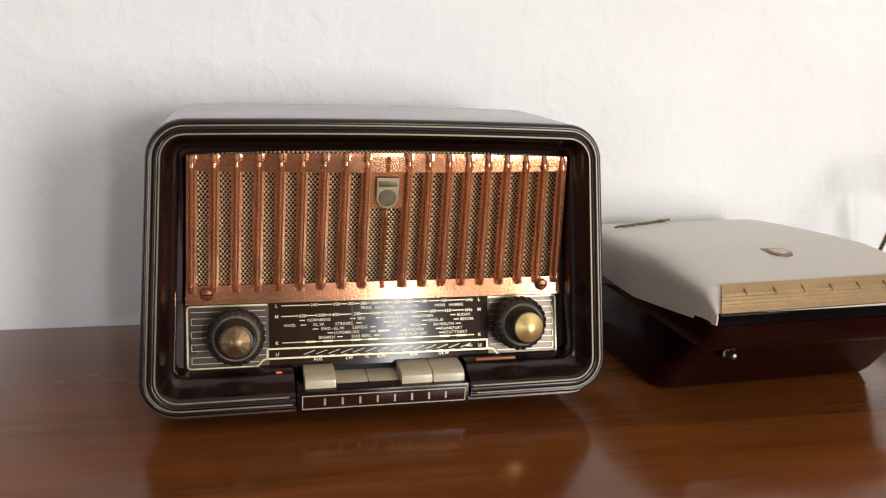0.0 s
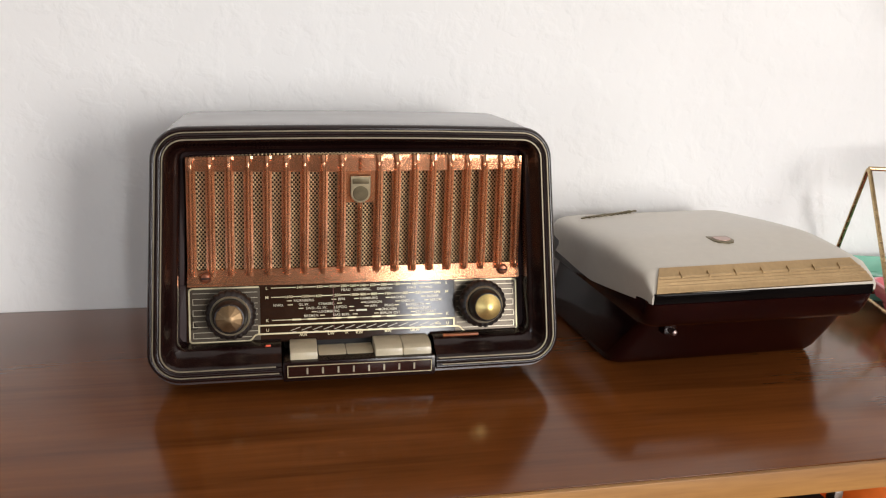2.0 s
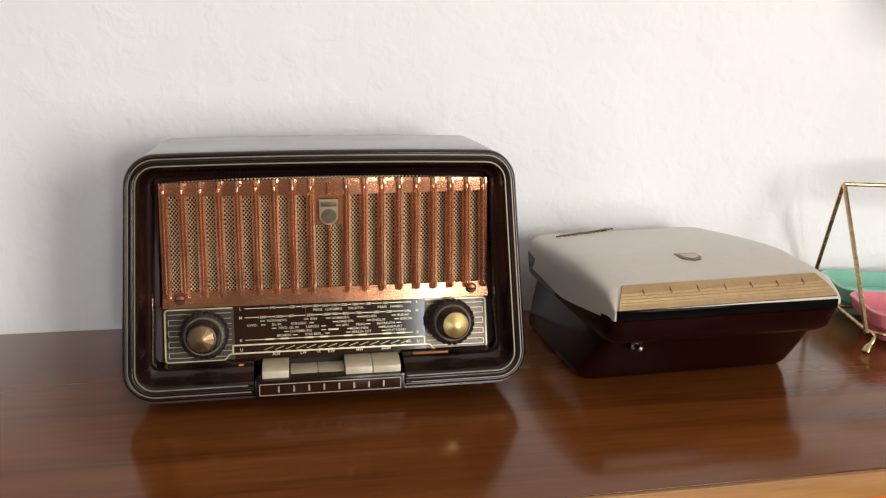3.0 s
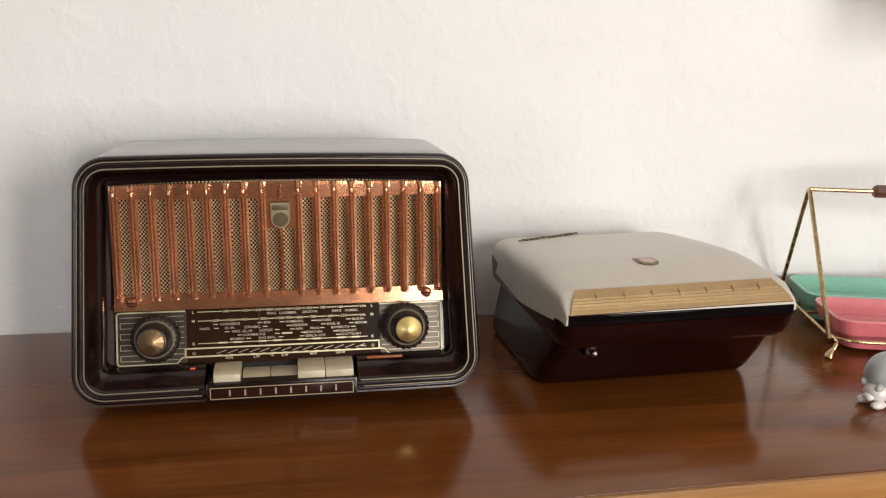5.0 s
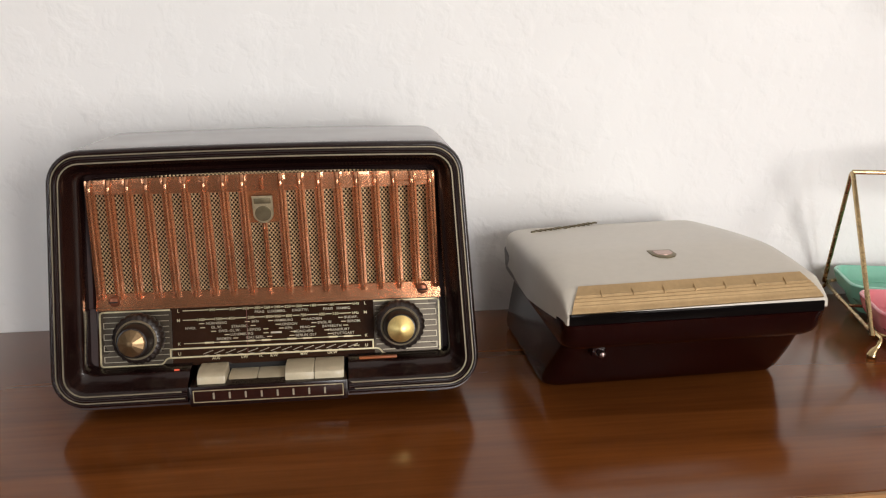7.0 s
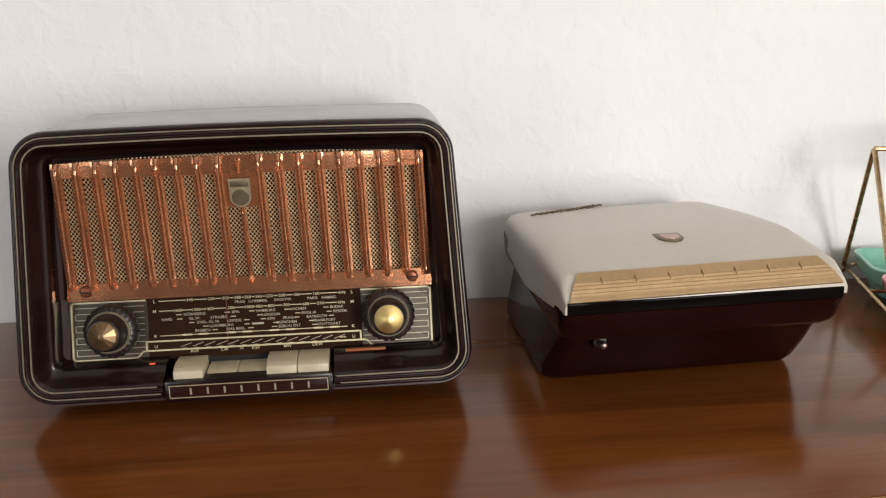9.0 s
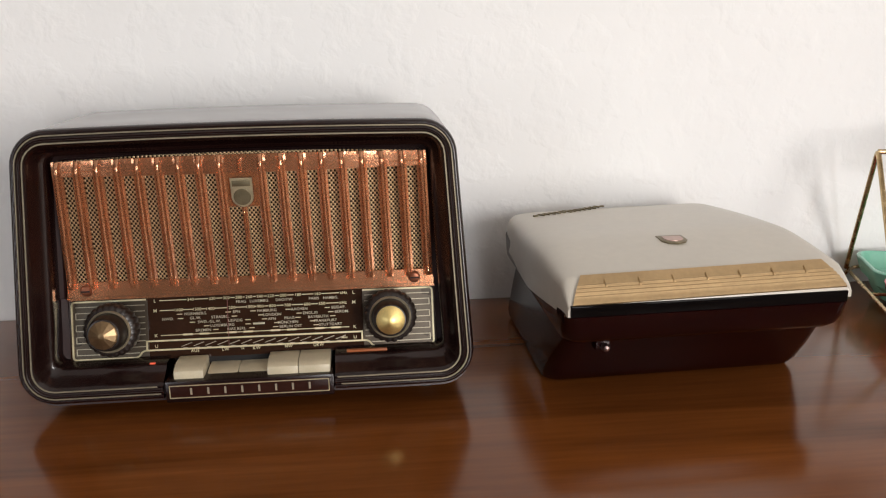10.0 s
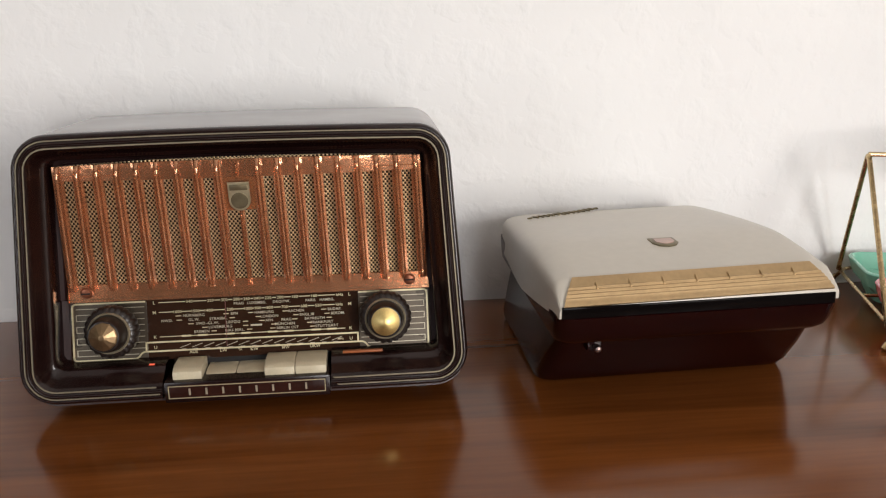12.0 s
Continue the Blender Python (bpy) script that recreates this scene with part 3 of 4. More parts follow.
def lettering(words, y):
    """Words (text, x, z, height, side) as one flat mesh; side -1: starts at x, 1: ends at x, 0: centred."""
    bm = bmesh.new()
    for text, x, z, size, align in words:
        cu = bpy.data.curves.new("word", "FONT")
        cu.body, cu.size, cu.extrude = text, size, 0.0
        cu.align_x = {-1: "LEFT", 0: "CENTER", 1: "RIGHT"}[align]
        cu.space_character = 1.08
        cu.offset = 0.00002
        ob = bpy.data.objects.new("word", cu)
        scene.collection.objects.link(ob)
        deps = bpy.context.evaluated_depsgraph_get()
        me = bpy.data.meshes.new_from_object(ob.evaluated_get(deps))
        me.transform(pose(x, y, z - size * 0.34, 90))
        bm.from_mesh(me)
        bpy.data.meshes.remove(me)
        bpy.data.objects.remove(ob)
        bpy.data.curves.remove(cu)
    return bm


def stations(row, text):
    """'WORD x side' entries, x in millimetres, split by semicolons."""
    out = []
    for entry in text.split(";"):
        word, x = entry.rsplit(" ", 1)
        out.append((word.strip(), float(x) / 1000, ROW[row], 0.0026 if row in ("L", "M", "low") else 0.0024, 0))
    return out


words = []
for key in ("L", "M", "K", "U"):
    for x in (-0.0600, 0.0606):
        words.append((key, x, ROW[key], 0.0029, 0))
for row, text in (("L", "340 -38.5;320 -25.5;300 -17;280 -9.5;260 -3.3;240 3.3;220 10;200 17.5;180 26.5;160 38.5;kHz 54.5"),
                  ("M", "1600 -46;1500 -35;1400 -27;1200 -14.5;1000 -2.7;900 3.4;800 10.8;700 20;600 32;550 41;kHz 54"),
                  ("L2", "PRAG -8.2;LUXEMBG. 3;DROITW. 18.2;PARIS 36.2;HAMBG. 46.5"),
                  ("a", "NÜRNBERG -36;BFN -11.2;HAMBURG 7.2;AACHEN 27;BUDAP. 51"),
                  ("b", "NWD. -52.5;GL.W. -36;STRASBG. -21;LONDON 10.4;ENGL.III 33.6;BEROM. 53"),
                  ("c", "SWD.-GL.W. -27.8;LEIPZIG -12;AFN 10.2;PRAG 20.8;BAYREUTH 38.4"),
                  ("d", "LUXEMBURG -20;MÜNCHEN 19.8;FRANKFURT 42.8"),
                  ("e", "BREMEN -31.5;RIAS BERL. -11.2;BERLIN OST 21.4;STUTTGART 45.8"),
                  ("low", "AUS -37;MW 19.6;UKW 38")):
    words += stations(row, text)
faint = [w for w in words if w[3] == 0.0024]
words = [w for w in words if w[3] != 0.0024]
words += [("LW", -0.0187, ROW["low"], 0.0028, 0), ("TA", -0.0085, ROW["low"], 0.0018, 0), ("KW", 0.0002, ROW["low"], 0.0028, 0), ("MHz", 0.0540, ROW["U"], 0.0019, 0)]
part("dial_lettering", lettering(words, -0.0004), CREAM, dial, "cream figures and wavebands", smooth=False)
part("station_lettering", lettering(faint, -0.0004), SILVER_PRINT, dial, "fainter cream station names", smooth=False)


def dashes():
    """Scale lines, broken at the figures, and the short marks beside the names."""
    lines = []
    gaps = {"L": (-38.5, -25.5, -17, -9.5, -3.3, 3.3, 10, 17.5, 26.5, 38.5, 54.5), "M": (-46, -35, -27, -14.5, -2.7, 3.4, 10.8, 20, 32, 41, 54)}
    for row, xs in gaps.items():
        at = -0.0570
        for x in xs:
            w = 0.0027 if x != 54.5 and x != 54 else 0.003
            if x / 1000 - w - at > 0.0004:
                lines.append([(at, ROW[row]), (x / 1000 - w, ROW[row])])
            at = x / 1000 + w
    marks = {"a": (-45.5, -16.2, -1.2, 20.2, 44.2), "b": (-45, -12.6, 3.4, 26.8, 46.2), "c": (-38, -4.5, 5.6, 26, 47.4), "d": (-29.5, -4.5, 13, 35), "e": (-24, -2.2, 12.2, 37)}
    for row, xs in marks.items():
        lines += [[((x - 1.4) / 1000, ROW[row]), ((x + 1.4) / 1000, ROW[row])] for x in xs]
    return lines


for line in dashes():
    part("scale_line", strokes([line], 0.00048, -0.00045, -0.0001), CREAM, dial)
bands = [[(-0.0570, ROW["K"]), (0.0570, ROW["K"])]]
part("short_wave_line", strokes(bands, 0.00045, -0.00045, -0.0001), CREAM, dial)
for x in (-0.036, -0.0095, 0.017, 0.044):
    for a, b in ((-0.0075, -0.0025), (0.0025, 0.0075)):
        part("short_wave_band", strokes([[(x + a, ROW["K"]), (x + b, ROW["K"])]], 0.0011, -0.00050, -0.0001), CREAM, dial)
slants = []
for k in range(14):
    x = -0.0450 + k * 0.0072
    slants.append([(x, 0.0062), (x + 0.0062, 0.0084)])
    slants.append([(x + 0.0010, 0.0052), (x + 0.0034, 0.0052)])
part("vhf_hatching", strokes(slants, 0.00036, -0.00045, -0.0001), SILVER_PRINT, dial, "slanting printed strokes")
part("unreadable_name", strokes([[(-0.0010, ROW["d"]), (0.0052, ROW["d"])]], 0.0011, -0.00045, -0.0001), SILVER_PRINT, dial)
part("pointer", strokes([[(-0.0165, 0.0040), (-0.0165, 0.0369)]], 0.00035, -0.0007, -0.0003), material("red_pointer", (0.12, 0.016, 0.010), 0.4, grain=(90, 0.1)), dial, "thin red tuning pointer")


# knobs
def knob(x, z, facets, label):
    k = part("knob", lathe([(0.0130, 0.012), (0.0150, 0.010), (0.0162, 0.0068), (0.0162, 0.0022), (0.0150, 0.0), (0.0118, -0.0012)], 120, 0.05, 24), KNOB, radio, label, m=pose(x, -0.0040, z, -10), angle=50)
    part("ring", lathe([(0.0126, 0.0), (0.0126, -0.0022), (0.0122, -0.0027), (0.0113, -0.0022), (0.0113, 0.0)], 48), RING, k, "pale brass ring")
    part("hub", lathe([(0.0110, -0.0002), (0.0108, -0.0060), (0.0098, -0.0106), (0.0090, -0.0118), (0.0070, -0.0122)], 48), KNOB, k)
    prof = [(0.0085, -0.0118), (0.0085, -0.0127), (0.0078, -0.0132), (0.0030, -0.0153), (0.0016, -0.0158), (0.0003, -0.0159)]
    part("cap", lathe(prof, facets), GOLD if facets > 20 else BRONZE, k, "gold coloured conical cap" if facets > 20 else "worn faceted bronze coloured cap", smooth=facets > 20, angle=20)
    return k


knob(-0.0813, 0.0488, 12, "scalloped black knob with a worn bronze cap")
knob(0.0842, 0.0500, 48, "scalloped black knob with a gold cap")

# key block with its plate
part("key_block", box(-0.0494, 0.0494, -0.0192, 0.010, 0.0076, 0.0212, 0.0016), BAKELITE, radio, "brown bakelite block carrying the keys")
plate = part("name_plate", box(-0.0470, 0.0470, -0.0202, -0.0188, 0.0108, 0.0196, 0.0004), material("plate_brown", (0.026, 0.0092, 0.0066), 0.16, coat=0.0, spec=0.14, grain=(60, 0.2)), radio, "dark brown name plate with a cream border")
rim = [(-0.0463, 0.0114), (0.0463, 0.0114), (0.0463, 0.0190), (-0.0463, 0.0190), (-0.0463, 0.0114)]
part("plate_border", strokes([rim], 0.00042, -0.0207, -0.0201), CREAM, plate)
for k in range(8):
    x = -0.0340 + k * 0.00985
    part("plain_mark", strokes([[(x, 0.0136), (x, 0.0168)]], 0.0011, -0.0207, -0.0201), SILVER_PRINT, plate)
part("key_well", box(-0.0480, 0.0480, 0.0062, 0.0100, 0.0180, 0.0265), BLACK, radio)


def key(x0, x1, drop):
    """One piano key: flat front, rounded shoulder, sloping back."""
    side_view = [(-0.0156, 0.0204), (-0.0156, 0.0240), (-0.0150, 0.0257), (-0.0132, 0.0268), (-0.0100, 0.0275), (-0.0040, 0.0279), (0.0030, 0.0280), (0.0045, 0.0276), (0.0050, 0.0204)]
    pts = [(y + (0.0035 if drop else 0), z - drop) for y, z in side_view]
    bm = loft([[(x, y, z) for y, z in pts] for x in (x0, x1)], caps=(True, True))
    bmesh.ops.bevel(bm, geom=[e for e in bm.edges if abs(e.verts[0].co.x - e.verts[1].co.x) < 1e-6], offset=0.0007, segments=2, affect="EDGES", profile=0.6)
    return bm


for x0, x1, drop in ((-0.0445, -0.0272, 0), (-0.0262, -0.0082, 0.0056), (-0.0078, 0.0096, 0.0056), (0.0101, 0.0281, 0), (0.0285, 0.0471, 0)):
    part("key", key(x0, x1, drop), IVORY, radio, "ivory coloured piano key, pressed down" if drop else "ivory coloured piano key")
# streak of leaking dial light, put in as a small glowing block
part("light_streak", box(-0.0598, -0.0566, -0.0068, -0.0052, 0.0277, 0.0284, 0.0002), RED_GLOW, radio, "small red streak of light below the dial, made as a glowing block")
# amber reflection on the ledge, put in as a faintly glowing bar
part("dial_reflection", box(0.0570, 0.0815, -0.0040, -0.0016, 0.0279, 0.0295, 0.0004), AMBER_REFLECTION, radio, "amber reflection under the dial, made as a glowing bar")

# ---- record player ----
PLAYER = pose(0.345, -0.221, 0.0, 0, 0, 2.0)
player = empty("record_player", PLAYER, label="portable slot-in record player, cream lid on a burgundy base, closed", category="record player")
HW, LONG = 0.0845, 0.196


def lid_top(y):
    """Height of the lid's ridge along its length."""
    if y < 0.0145:
        return 0.0712 + (0.0838 - 0.0712) * (y / 0.0145) ** 0.75
    t = (y - 0.0145) / (LONG - 0.0145)
    return 0.0838 + 0.0062 * math.sin(min(1.0, t * 2.6) * math.pi / 2) - 0.0160 * max(0, t - 0.30) ** 1.3


def lid_half(y):
    t = y / LONG
    w = HW + 0.0055 * math.sin(math.pi * t)
    if y > LONG - 0.016:
        w -= 0.010 * (1 - math.sqrt(max(0, 1 - ((y - LONG + 0.016) / 0.016) ** 2)))
    return w


def taper(y):
    """The hinge side draws in a little towards the back."""
    return 1 - 0.085 * min(1.0, max(0.0, y / 0.15))


def seam(y):
    return 0.0650 - 0.011 * min(1, y / 0.09)


rows = []
for k in range(41):
    f = k / 40
    y = LONG * (1 - (1 - f) ** 1.15) if f > 0.5 else LONG * (1 - 0.5 ** 1.15) * (f / 0.5) ** 1.25
    zt, zb, w = lid_top(y), seam(y), lid_half(y)
    end = LONG - y
    if end < 0.016:
        zt = zb + (zt - zb) * max(0.02, math.sqrt(max(0.0, 1 - ((0.016 - end) / 0.016) ** 2.6)))
    row = []
    for j in range(37):
        a = math.pi * j / 36
        c, s = math.cos(a), math.sin(a)
        x = -w * math.copysign(abs(c) ** (0.17), c)
        x *= taper(y) if x < 0 else 1.0
        flat = 0.09 + 0.05 * min(1.0, y / 0.05)
        z = zb + (zt - zb) * s ** (flat * 2)
        row.append((x, y, z))
    rows.append(row)
lid = bmesh.new()
verts = [[lid.verts.new(p) for p in r] for r in rows]
for a, b in zip(verts, verts[1:]):
    for k in range(len(a) - 1):
        lid.faces.new((a[k], a[k + 1], b[k + 1], b[k]))
lid.faces.new(verts[0])
lid.faces.new(verts[-1][::-1])
for a, b in zip(verts, verts[1:]):
    lid.faces.new((a[0], b[0], b[-1], a[-1]))
lid_part = part("lid", lid, LID, player, "cream grey lacquered lid", m=pose(0.0015, 0, 0.0004, 0, -0.8), angle=40)

# gold strip across the lid's front slope
bm = bmesh.new()
strip = []
steps = 16
for k in range(steps + 1):
    f = k / steps
    y = -0.0006 + f * 0.0148
    z = lid_top(max(0.0, y)) + 0.0007 + (0.0006 if (k % 2 and f < 0.62) else 0)
    w = 0.0815 - 0.0085 * f
    strip.append([(-w, y, z), (-w * 0.5, y, z), (0, y, z), (w * 0.5, y, z), (w, y, z)])
back = [[(x, y + 0.0008, z - 0.0012) for x, y, z in r] for r in strip]
loft([a + b[::-1] for a, b in zip(strip, back)], caps=(True, True), bm=bm)
gold = part("front_strip", bm, BRASS_STRIP, player, "brushed gold strip with fine grooves", m=pose(0.001, 0, 0.0006, 0, -0.8), angle=25)
for k in range(7):
    x = -0.060 + k * 0.0200
    rings = [[(x + a, y, lid_top(y) + 0.0004), (x + a, y, lid_top(y) + 0.0019)] for a in (-0.0005, 0.0005) for y in (0.0064, 0.0102)]
    part("plain_mark", loft([[rings[0][0], rings[0][1], rings[1][1], rings[1][0]], [rings[2][0], rings[2][1], rings[3][1], rings[3][0]]], caps=(True, True)), BRASS_STRIP, gold, smooth=False)
part("slot", box(-0.0826, 0.0826, -0.0010, 0.060, 0.0640, 0.0708, 0.0006), SLOT, player, "black record slot")

# base: a lip under the lid and a narrower body whose front slopes back
def plan(w, y0, y1, r, z, n=8, extra=0.0, hinge=0.0, soft_r=0.0):
    """Rounded rectangle; extra and hinge widen its two sides, soft_r rounds the front corner on the hinge side."""
    pts = []
    q = soft_r or r
    for cx, cy, a0, rr in ((w + extra - r, y0 + r, -90, r), (w + extra - r, y1 - r, 0, r), (-w - hinge + r, y1 - r, 90, r), (-w - hinge + q, y0 + q, 180, q)):
        for k in range(n + 1):
            a = radians(a0 + 90 * k / n)
            x, y = cx + rr * math.cos(a), cy + rr * math.sin(a)
            pts.append((x * taper(y) if x < 0 else x, y, z))
    return pts


part("lip", loft([plan(0.0835, 0.004, 0.190, 0.006, 0.0652), plan(0.0850, 0.0005, 0.1925, 0.007, 0.0647), plan(0.0855, -0.0006, 0.193, 0.008, 0.0636, extra=0.0010), plan(0.0855, 0.0004, 0.193, 0.009, 0.0600, extra=0.0012), plan(0.0852, 0.0026, 0.1925, 0.010, 0.0530, extra=0.0014), plan(0.0846, 0.0050, 0.192, 0.010, 0.0485, extra=0.0010), plan(0.0832, 0.0080, 0.191, 0.011, 0.0457), plan(0.0800, 0.0120, 0.188, 0.010, 0.0446)], caps=(True, True)), BURGUNDY, player, "glossy burgundy lip")
part("base", loft([plan(0.0796, 0.0215, 0.188, 0.008, 0.0460, extra=0.0040, hinge=0.0005, soft_r=0.009), plan(0.0802, 0.0255, 0.188, 0.008, 0.0400, extra=0.0036, hinge=0.0010, soft_r=0.009), plan(0.0822, 0.0395, 0.188, 0.008, 0.0230, extra=0.0044, hinge=0.0025, soft_r=0.010), plan(0.0840, 0.0520, 0.187, 0.008, 0.0060, extra=0.0020, hinge=0.0040, soft_r=0.010), plan(0.0838, 0.0550, 0.186, 0.009, 0.0018, hinge=0.0040, soft_r=0.011), plan(0.0815, 0.0580, 0.184, 0.009, 0.0, hinge=0.0036, soft_r=0.011)], caps=(True, True)), BURGUNDY, player, "glossy burgundy base", m=pose(0.0036, 0, 0))
latch = part("latch", box(-0.0640, -0.0550, 0.0120, 0.0230, 0.0360, 0.0440, 0.0008), BURGUNDY, player, m=pose(0.0042, 0.0100, -0.0020))
part("latch_button", lathe([(0.0022, 0.002), (0.0024, -0.002), (0.0018, -0.0034), (0.0008, -0.0040)], 20), CHROME, latch, "worn chrome button", m=pose(-0.0585, 0.0110, 0.0385))

# badge and script on the lid, plain shapes
def lid_height(x, y):
    w, zt, zb = lid_half(y) * (taper(y) if x < 0 else 1.0), lid_top(y), seam(y)
    c = min(1.0, (abs(x) / w)) ** (1 / 0.17)
    return zb + (zt - zb) * max(0.0, 1 - c * c) ** (0.09 + 0.05 * min(1.0, y / 0.05))


shield = [(-0.0085, 0.0060), (0.0085, 0.0060), (0.0085, -0.0040), (0.0055, -0.0085), (0.0, -0.0105), (-0.0055, -0.0085), (-0.0085, -0.0040)]
B0 = lid_height(0, 0.06)
emblem = part("lid_badge", loft([[(x, z, 0.0) for x, z in shield], [(x, z, 0.0010) for x, z in shield], [(x * 0.9, z * 0.9, 0.0014) for x, z in shield]], caps=(True, True)), PEWTER_DARK, player, "small metal shield badge", m=pose(0.0, 0.060, B0 - 0.0003, 2))
part("shield_field", loft([[(x * 0.72, z * 0.62 - 0.0008, 0.0012) for x, z in shield], [(x * 0.70, z * 0.60 - 0.0008, 0.0018) for x, z in shield]], caps=(True, True)), material("rose_enamel", (0.45, 0.30, 0.25), 0.3, 0.5, grain=(90, 0.1)), emblem)
squiggle = []
for k in range(140):
    f = k / 139
    u = f * 0.067
    amp = 0.0028 if 0.06 < f < 0.9 else 0.0006
    squiggle.append((u + 0.0010 * math.sin(k * 0.62), amp * math.sin(k * 0.62 + 1.2) * (1.5 if 58 < k < 70 else 1.0)))
SX, SY, SA = -0.0630, 0.1600, 23.0
pts = []
for u, v in squiggle:
    x = SX + u * math.cos(radians(SA)) - v * math.sin(radians(SA))
    y = min(SY + u * math.sin(radians(SA)) + v * math.cos(radians(SA)), LONG - 0.002)
    pts.append((x, y, lid_height(x, min(y, LONG - 0.017)) + 0.0008 + 0.014 * x))
part("script_ornament", tube(pts, 0.0008, 6), PEWTER_DARK, player, "thin metal script ornament")

# ---- tray stand with two trays ----
RACK = pose(0.539, -0.0745, 0.0, 0, 0, -16.5)
rack = empty("tray_stand", RACK, label="brass wire carrying stand with a dark wooden handle", category="stand")
RL, RB, RH, WR = 0.25, 0.0700, 0.1255, 0.0019
for a in (0.0, RL):
    legs = rounded([(a - 0.003, -RB - 0.004, 0.0150), (a - 0.006, 0.006, RH), (a, RB, 0.0150)], 0.006)
    part("leg_wire", tube(legs, WR), WIRE, rack)
    out = -1 if a == 0 else 1
    for s in (-1, 1):
        hook = rounded([(a, s * (RB + 0.001), 0.0165), (a - out * 0.004, s * (RB + 0.003), 0.0130), (a - out * 0.0015, s * (RB + 0.006), 0.0080), (a + out * 0.003, s * (RB + 0.008), 0.0030)], 0.003)
        foot = part("foot_wire", tube(hook, 0.0016), WIRE, rack)
        part("foot_cap", tube([(a - out * 0.0004, s * (RB + 0.0068), 0.0075), (a + out * 0.0020, s * (RB + 0.0078), 0.0045), (a + out * 0.0032, s * (RB + 0.0084), 0.0012), (a + out * 0.0035, s * (RB + 0.0085), 0.0)], [0.0018, 0.0030, 0.0038, 0.0030], 12), WIRE, foot, "brass foot cap")
part("handle_bar", tube([(-0.006, 0.006, RH - 0.0015), (RL - 0.006, 0.006, RH - 0.0015)], WR), WIRE, rack)
part("handle_grip", tube([(0.048, 0.006, RH - 0.0015), (0.050, 0.006, RH - 0.0015), (0.119, 0.006, RH - 0.0012), (0.188, 0.006, RH - 0.0015), (0.190, 0.006, RH - 0.0015)], [0.0045, 0.0056, 0.0062, 0.0056, 0.0045], 8), HANDLE, rack, "dark wooden grip", smooth=False)
RF = RB + 0.0075
ring_wire = rounded([(RL / 2, -RF, 0.0148), (0.0, -RF, 0.0148), (0.0, RF, 0.0148), (RL, RF, 0.0148), (RL, -RF, 0.0148), (RL / 2, -RF, 0.0148)], 0.024)
part("bottom_wire", tube(ring_wire[:-1], 0.0015, closed=True), WIRE, rack)
part("cross_wire", tube([(0.0, 0.0, 0.0148), (RL, 0.0, 0.0148)], 0.0014), WIRE, rack)


def tray(mat, y0, y1, label, group):
    """A shallow rounded dish with a thick rim, narrower below."""
    def rect(w0, w1, d0, d1, r, z, n=6):
        pts = []
        for cx, cy, a0 in ((w1 - r, d0 + r, -90), (w1 - r, d1 - r, 0), (w0 + r, d1 - r, 90), (w0 + r, d0 + r, 180)):
            for k in range(n + 1):
                a = radians(a0 + 90 * k / n)
                pts.append((cx + r * math.cos(a), cy + r * math.sin(a), z))
        return pts
    x0, x1 = 0.004, RL - 0.004
    i = lambda d, z, r: rect(x0 + d, x1 - d, y0 + d, y1 - d, r, z)
    bm = loft([i(0.016, 0.0022, 0.010), i(0.0120, 0.0034, 0.012), i(0.0090, 0.0110, 0.013), i(0.0080, 0.0164, 0.013), i(0.0034, 0.0172, 0.014), i(0.0014, 0.0232, 0.014), i(0.0, 0.0292, 0.014), i(0.0006, 0.0302, 0.014), i(0.0022, 0.0303, 0.013), i(0.0034, 0.0292, 0.012), i(0.0062, 0.0170, 0.011), i(0.0110, 0.0090, 0.010), i(0.0170, 0.0070, 0.008)], caps=(True, True))
    return single("tray", bm, mat, RACK, label=label, category="tray", group=group, angle=40)


tray(PINK, -0.0725, -0.0010, "glossy pink rectangular dish in the wire stand", "dishes in the stand")
tray(MINT, 0.0010, 0.0725, "glossy mint green rectangular dish in the wire stand", "dishes in the stand")

# ---- unseen lamp-shaped blocker beside the stand, added to throw a shadow on the wall ----
lamp = empty("shadow_caster", pose(0.676, -0.125, 0.312), label="unseen grey metal lamp shape by the wall, added for its shadow", category="lamp")
part("shade", lathe([(0.012, 0.045), (0.030, 0.040), (0.046, 0.022), (0.053, -0.004), (0.055, -0.030), (0.0535, -0.030), (0.050, -0.004), (0.043, 0.020), (0.026, 0.036), (0.008, 0.040)], 40), STEEL, lamp, m=pose(0, 0, 0, 90))
part("arm", tube(rounded([(0, 0, 0.040), (0, 0, 0.080), (0, 0.125, 0.080)], 0.03), 0.004), STEEL, lamp)
part("wall_plate", lathe([(0.018, 0.0), (0.022, 0.004), (0.022, 0.0098)], 32), STEEL, lamp, m=pose(0, 0.1151, 0.080))

# ---- small figurine: one plain mesh ----
bm = bmesh.new()


def ball(x, y, z, sx, sy, sz, turn=0.0):
    bmesh.ops.create_uvsphere(bm, u_segments=24, v_segments=14, radius=1, matrix=pose(x, y, z, 0, turn, 0) @ Matrix.Diagonal((sx, sy, sz, 1)))


ball(0.020, 0.0, 0.0205, 0.0175, 0.0140, 0.0165)
ball(0.024, 0.0, 0.0100, 0.0180, 0.0130, 0.0095)
ball(0.007, -0.004, 0.0105, 0.0085, 0.0085, 0.0068, 20)
ball(0.034, 0.0, 0.0130, 0.0120, 0.0115, 0.0118)
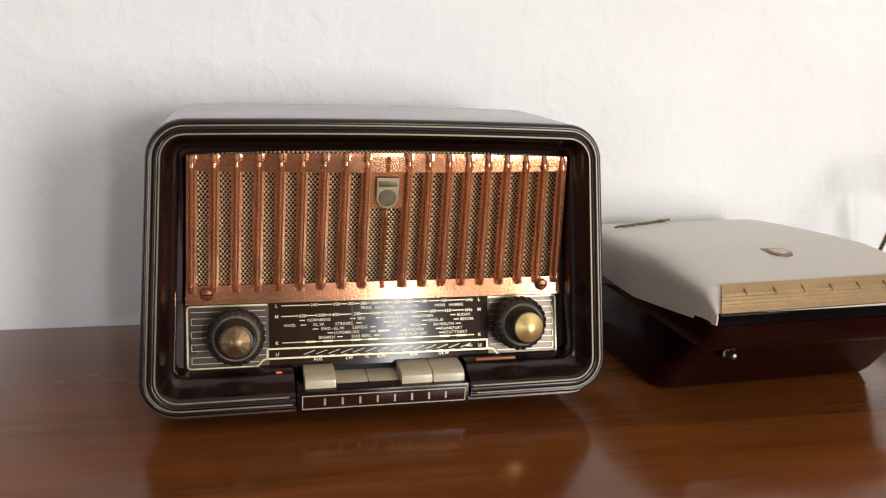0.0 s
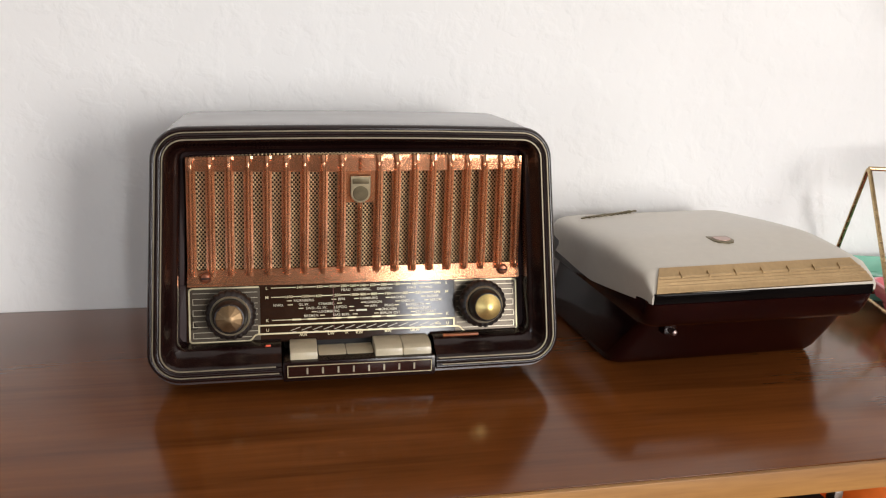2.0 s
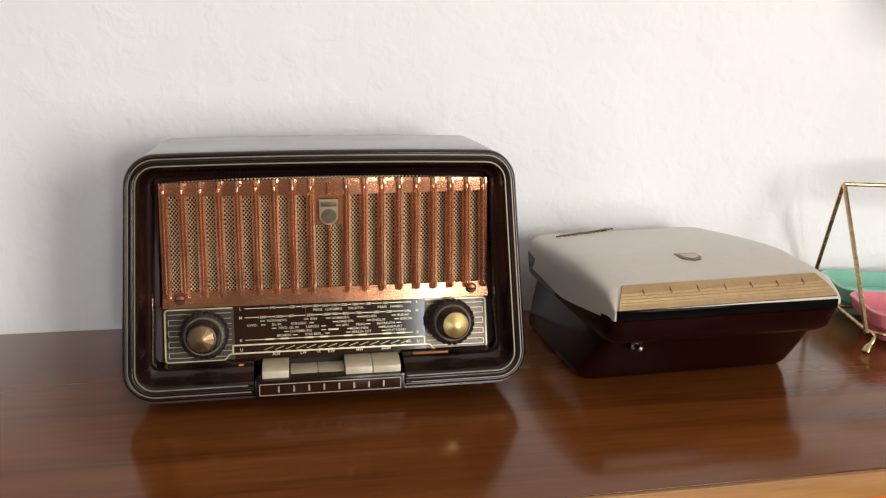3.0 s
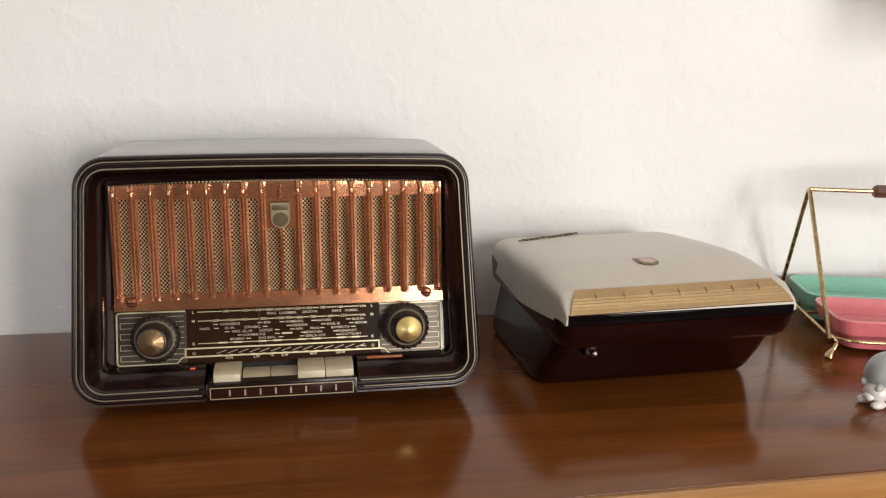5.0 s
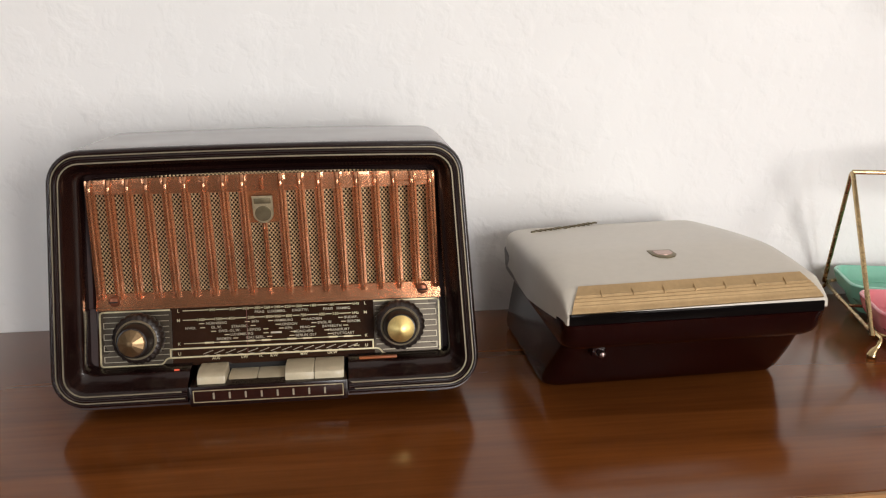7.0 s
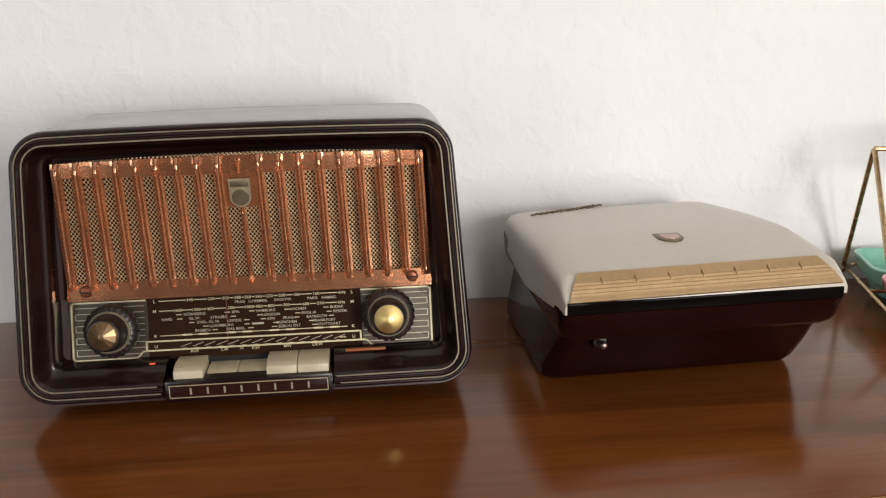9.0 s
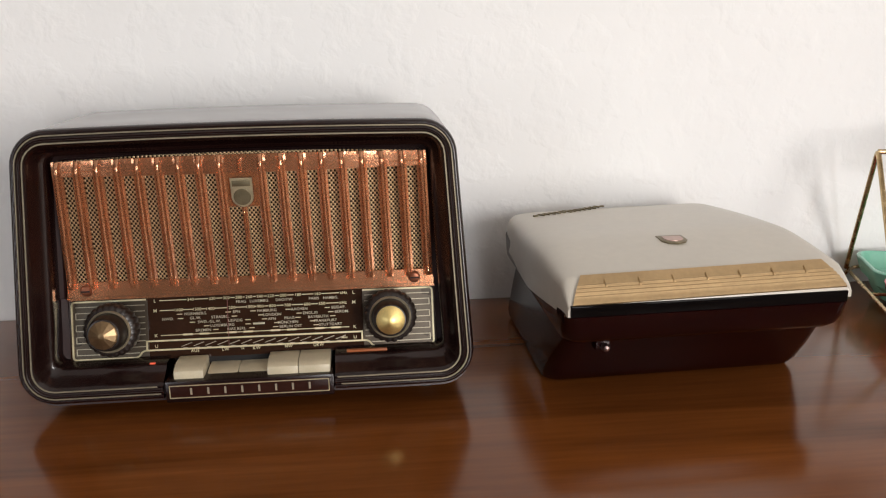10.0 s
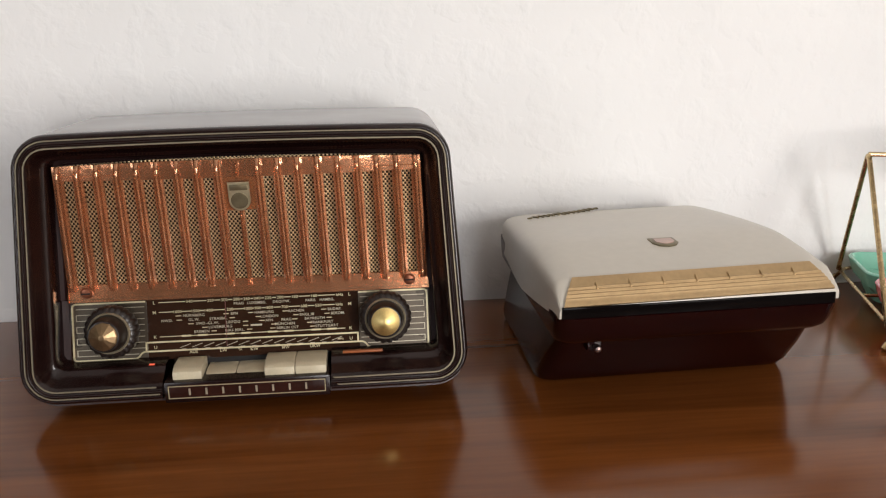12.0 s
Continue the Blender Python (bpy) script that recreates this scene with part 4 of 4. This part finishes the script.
for s in (-1, 1):
    ball(0.0035, -0.003 + s * 0.0066, 0.0158, 0.0034, 0.0024, 0.0030, 30)
    ball(0.005, -0.003 + s * 0.0062, 0.0030, 0.0062, 0.0036, 0.0030)
    ball(0.034, s * 0.0085, 0.0040, 0.0075, 0.0040, 0.0040)
ball(0.0000, -0.0045, 0.0082, 0.0034, 0.0040, 0.0030)
single("figurine", bm, FIGURE, pose(0.4790, -0.2350, 0.0, 0, 0, 8), label="small grey and white glazed ceramic animal figurine", category="figurine")

# ---- things on the lower board ----
LOW = -0.242


def storage_box(x0, x1, y0, y1, top, mat, label):
    b = empty("storage_box", pose((x0 + x1) / 2, (y0 + y1) / 2, LOW), label=label, category="box")
    w, d, h = (x1 - x0) / 2, (y1 - y0) / 2, top - LOW
    part("box_body", box(-w, w, -d, d, 0, h - 0.018, 0.002), mat, b)
    part("box_lid", box(-w - 0.001, w + 0.001, -d - 0.001, d + 0.001, h - 0.0178, h, 0.003), mat, b)
    return b


def bowl(x, y, r, top, mat, label):
    h = top - LOW
    p = [(0.02, 0), (r * 0.55, 0), (r * 0.6, 0.004), (r * 0.86, h * 0.45), (r * 0.97, h * 0.85), (r, h), (r - 0.004, h), (r * 0.93, h * 0.85), (r * 0.82, h * 0.47), (r * 0.5, 0.012), (0.01, 0.010)]
    bm = lathe(p, 64)
    return single("bowl", bm, mat, pose(x, y, LOW, 90) @ Matrix.Diagonal((1, 1, -1, 1)), label=label, category="bowl")


storage_box(0.196, 0.2165, -0.300, -0.12, -0.040, IVORY, "small cream cardboard box on the lower board")
storage_box(0.2200, 0.2555, -0.308, -0.14, -0.030, RED, "red lacquered cardboard box on the lower board")
storage_box(0.2585, 0.2680, -0.306, -0.15, -0.028, YELLOW, "narrow yellow cardboard box on the lower board")
storage_box(0.2705, 0.2760, -0.300, -0.15, -0.031, DARK_TIN, "narrow dark tin box on the lower board")
single("tin", lathe([(0.0150, 0), (0.0162, 0.002), (0.0162, 0.212), (0.0155, 0.214), (0.0148, 0.212), (0.004, 0.212)], 48), RED, pose(0.2960, -0.288, LOW, 90) @ Matrix.Diagonal((1, 1, -1, 1)), label="round red lacquered tin on the lower board", category="tin")
bowl(0.326, -0.215, 0.046, -0.034, ORANGE, "orange plastic bowl on the lower board")
storage_box(0.3300, 0.3480, -0.308, -0.270, -0.036, DARK_TIN, "small dark metal box on the lower board")
br = empty("bracket", pose(0.3545, -0.300, LOW), label="grey steel bracket standing on the lower board", category="bracket")
part("upright", box(-0.003, 0.003, -0.004, 0.004, 0, 0.206, 0.001), STEEL, br)
part("arm", box(-0.003, 0.003, -0.004, 0.020, 0.2062, 0.2122, 0.001), STEEL, br)
bowl(0.446, -0.240, 0.068, -0.032, ORANGE, "large orange plastic bowl on the lower board")
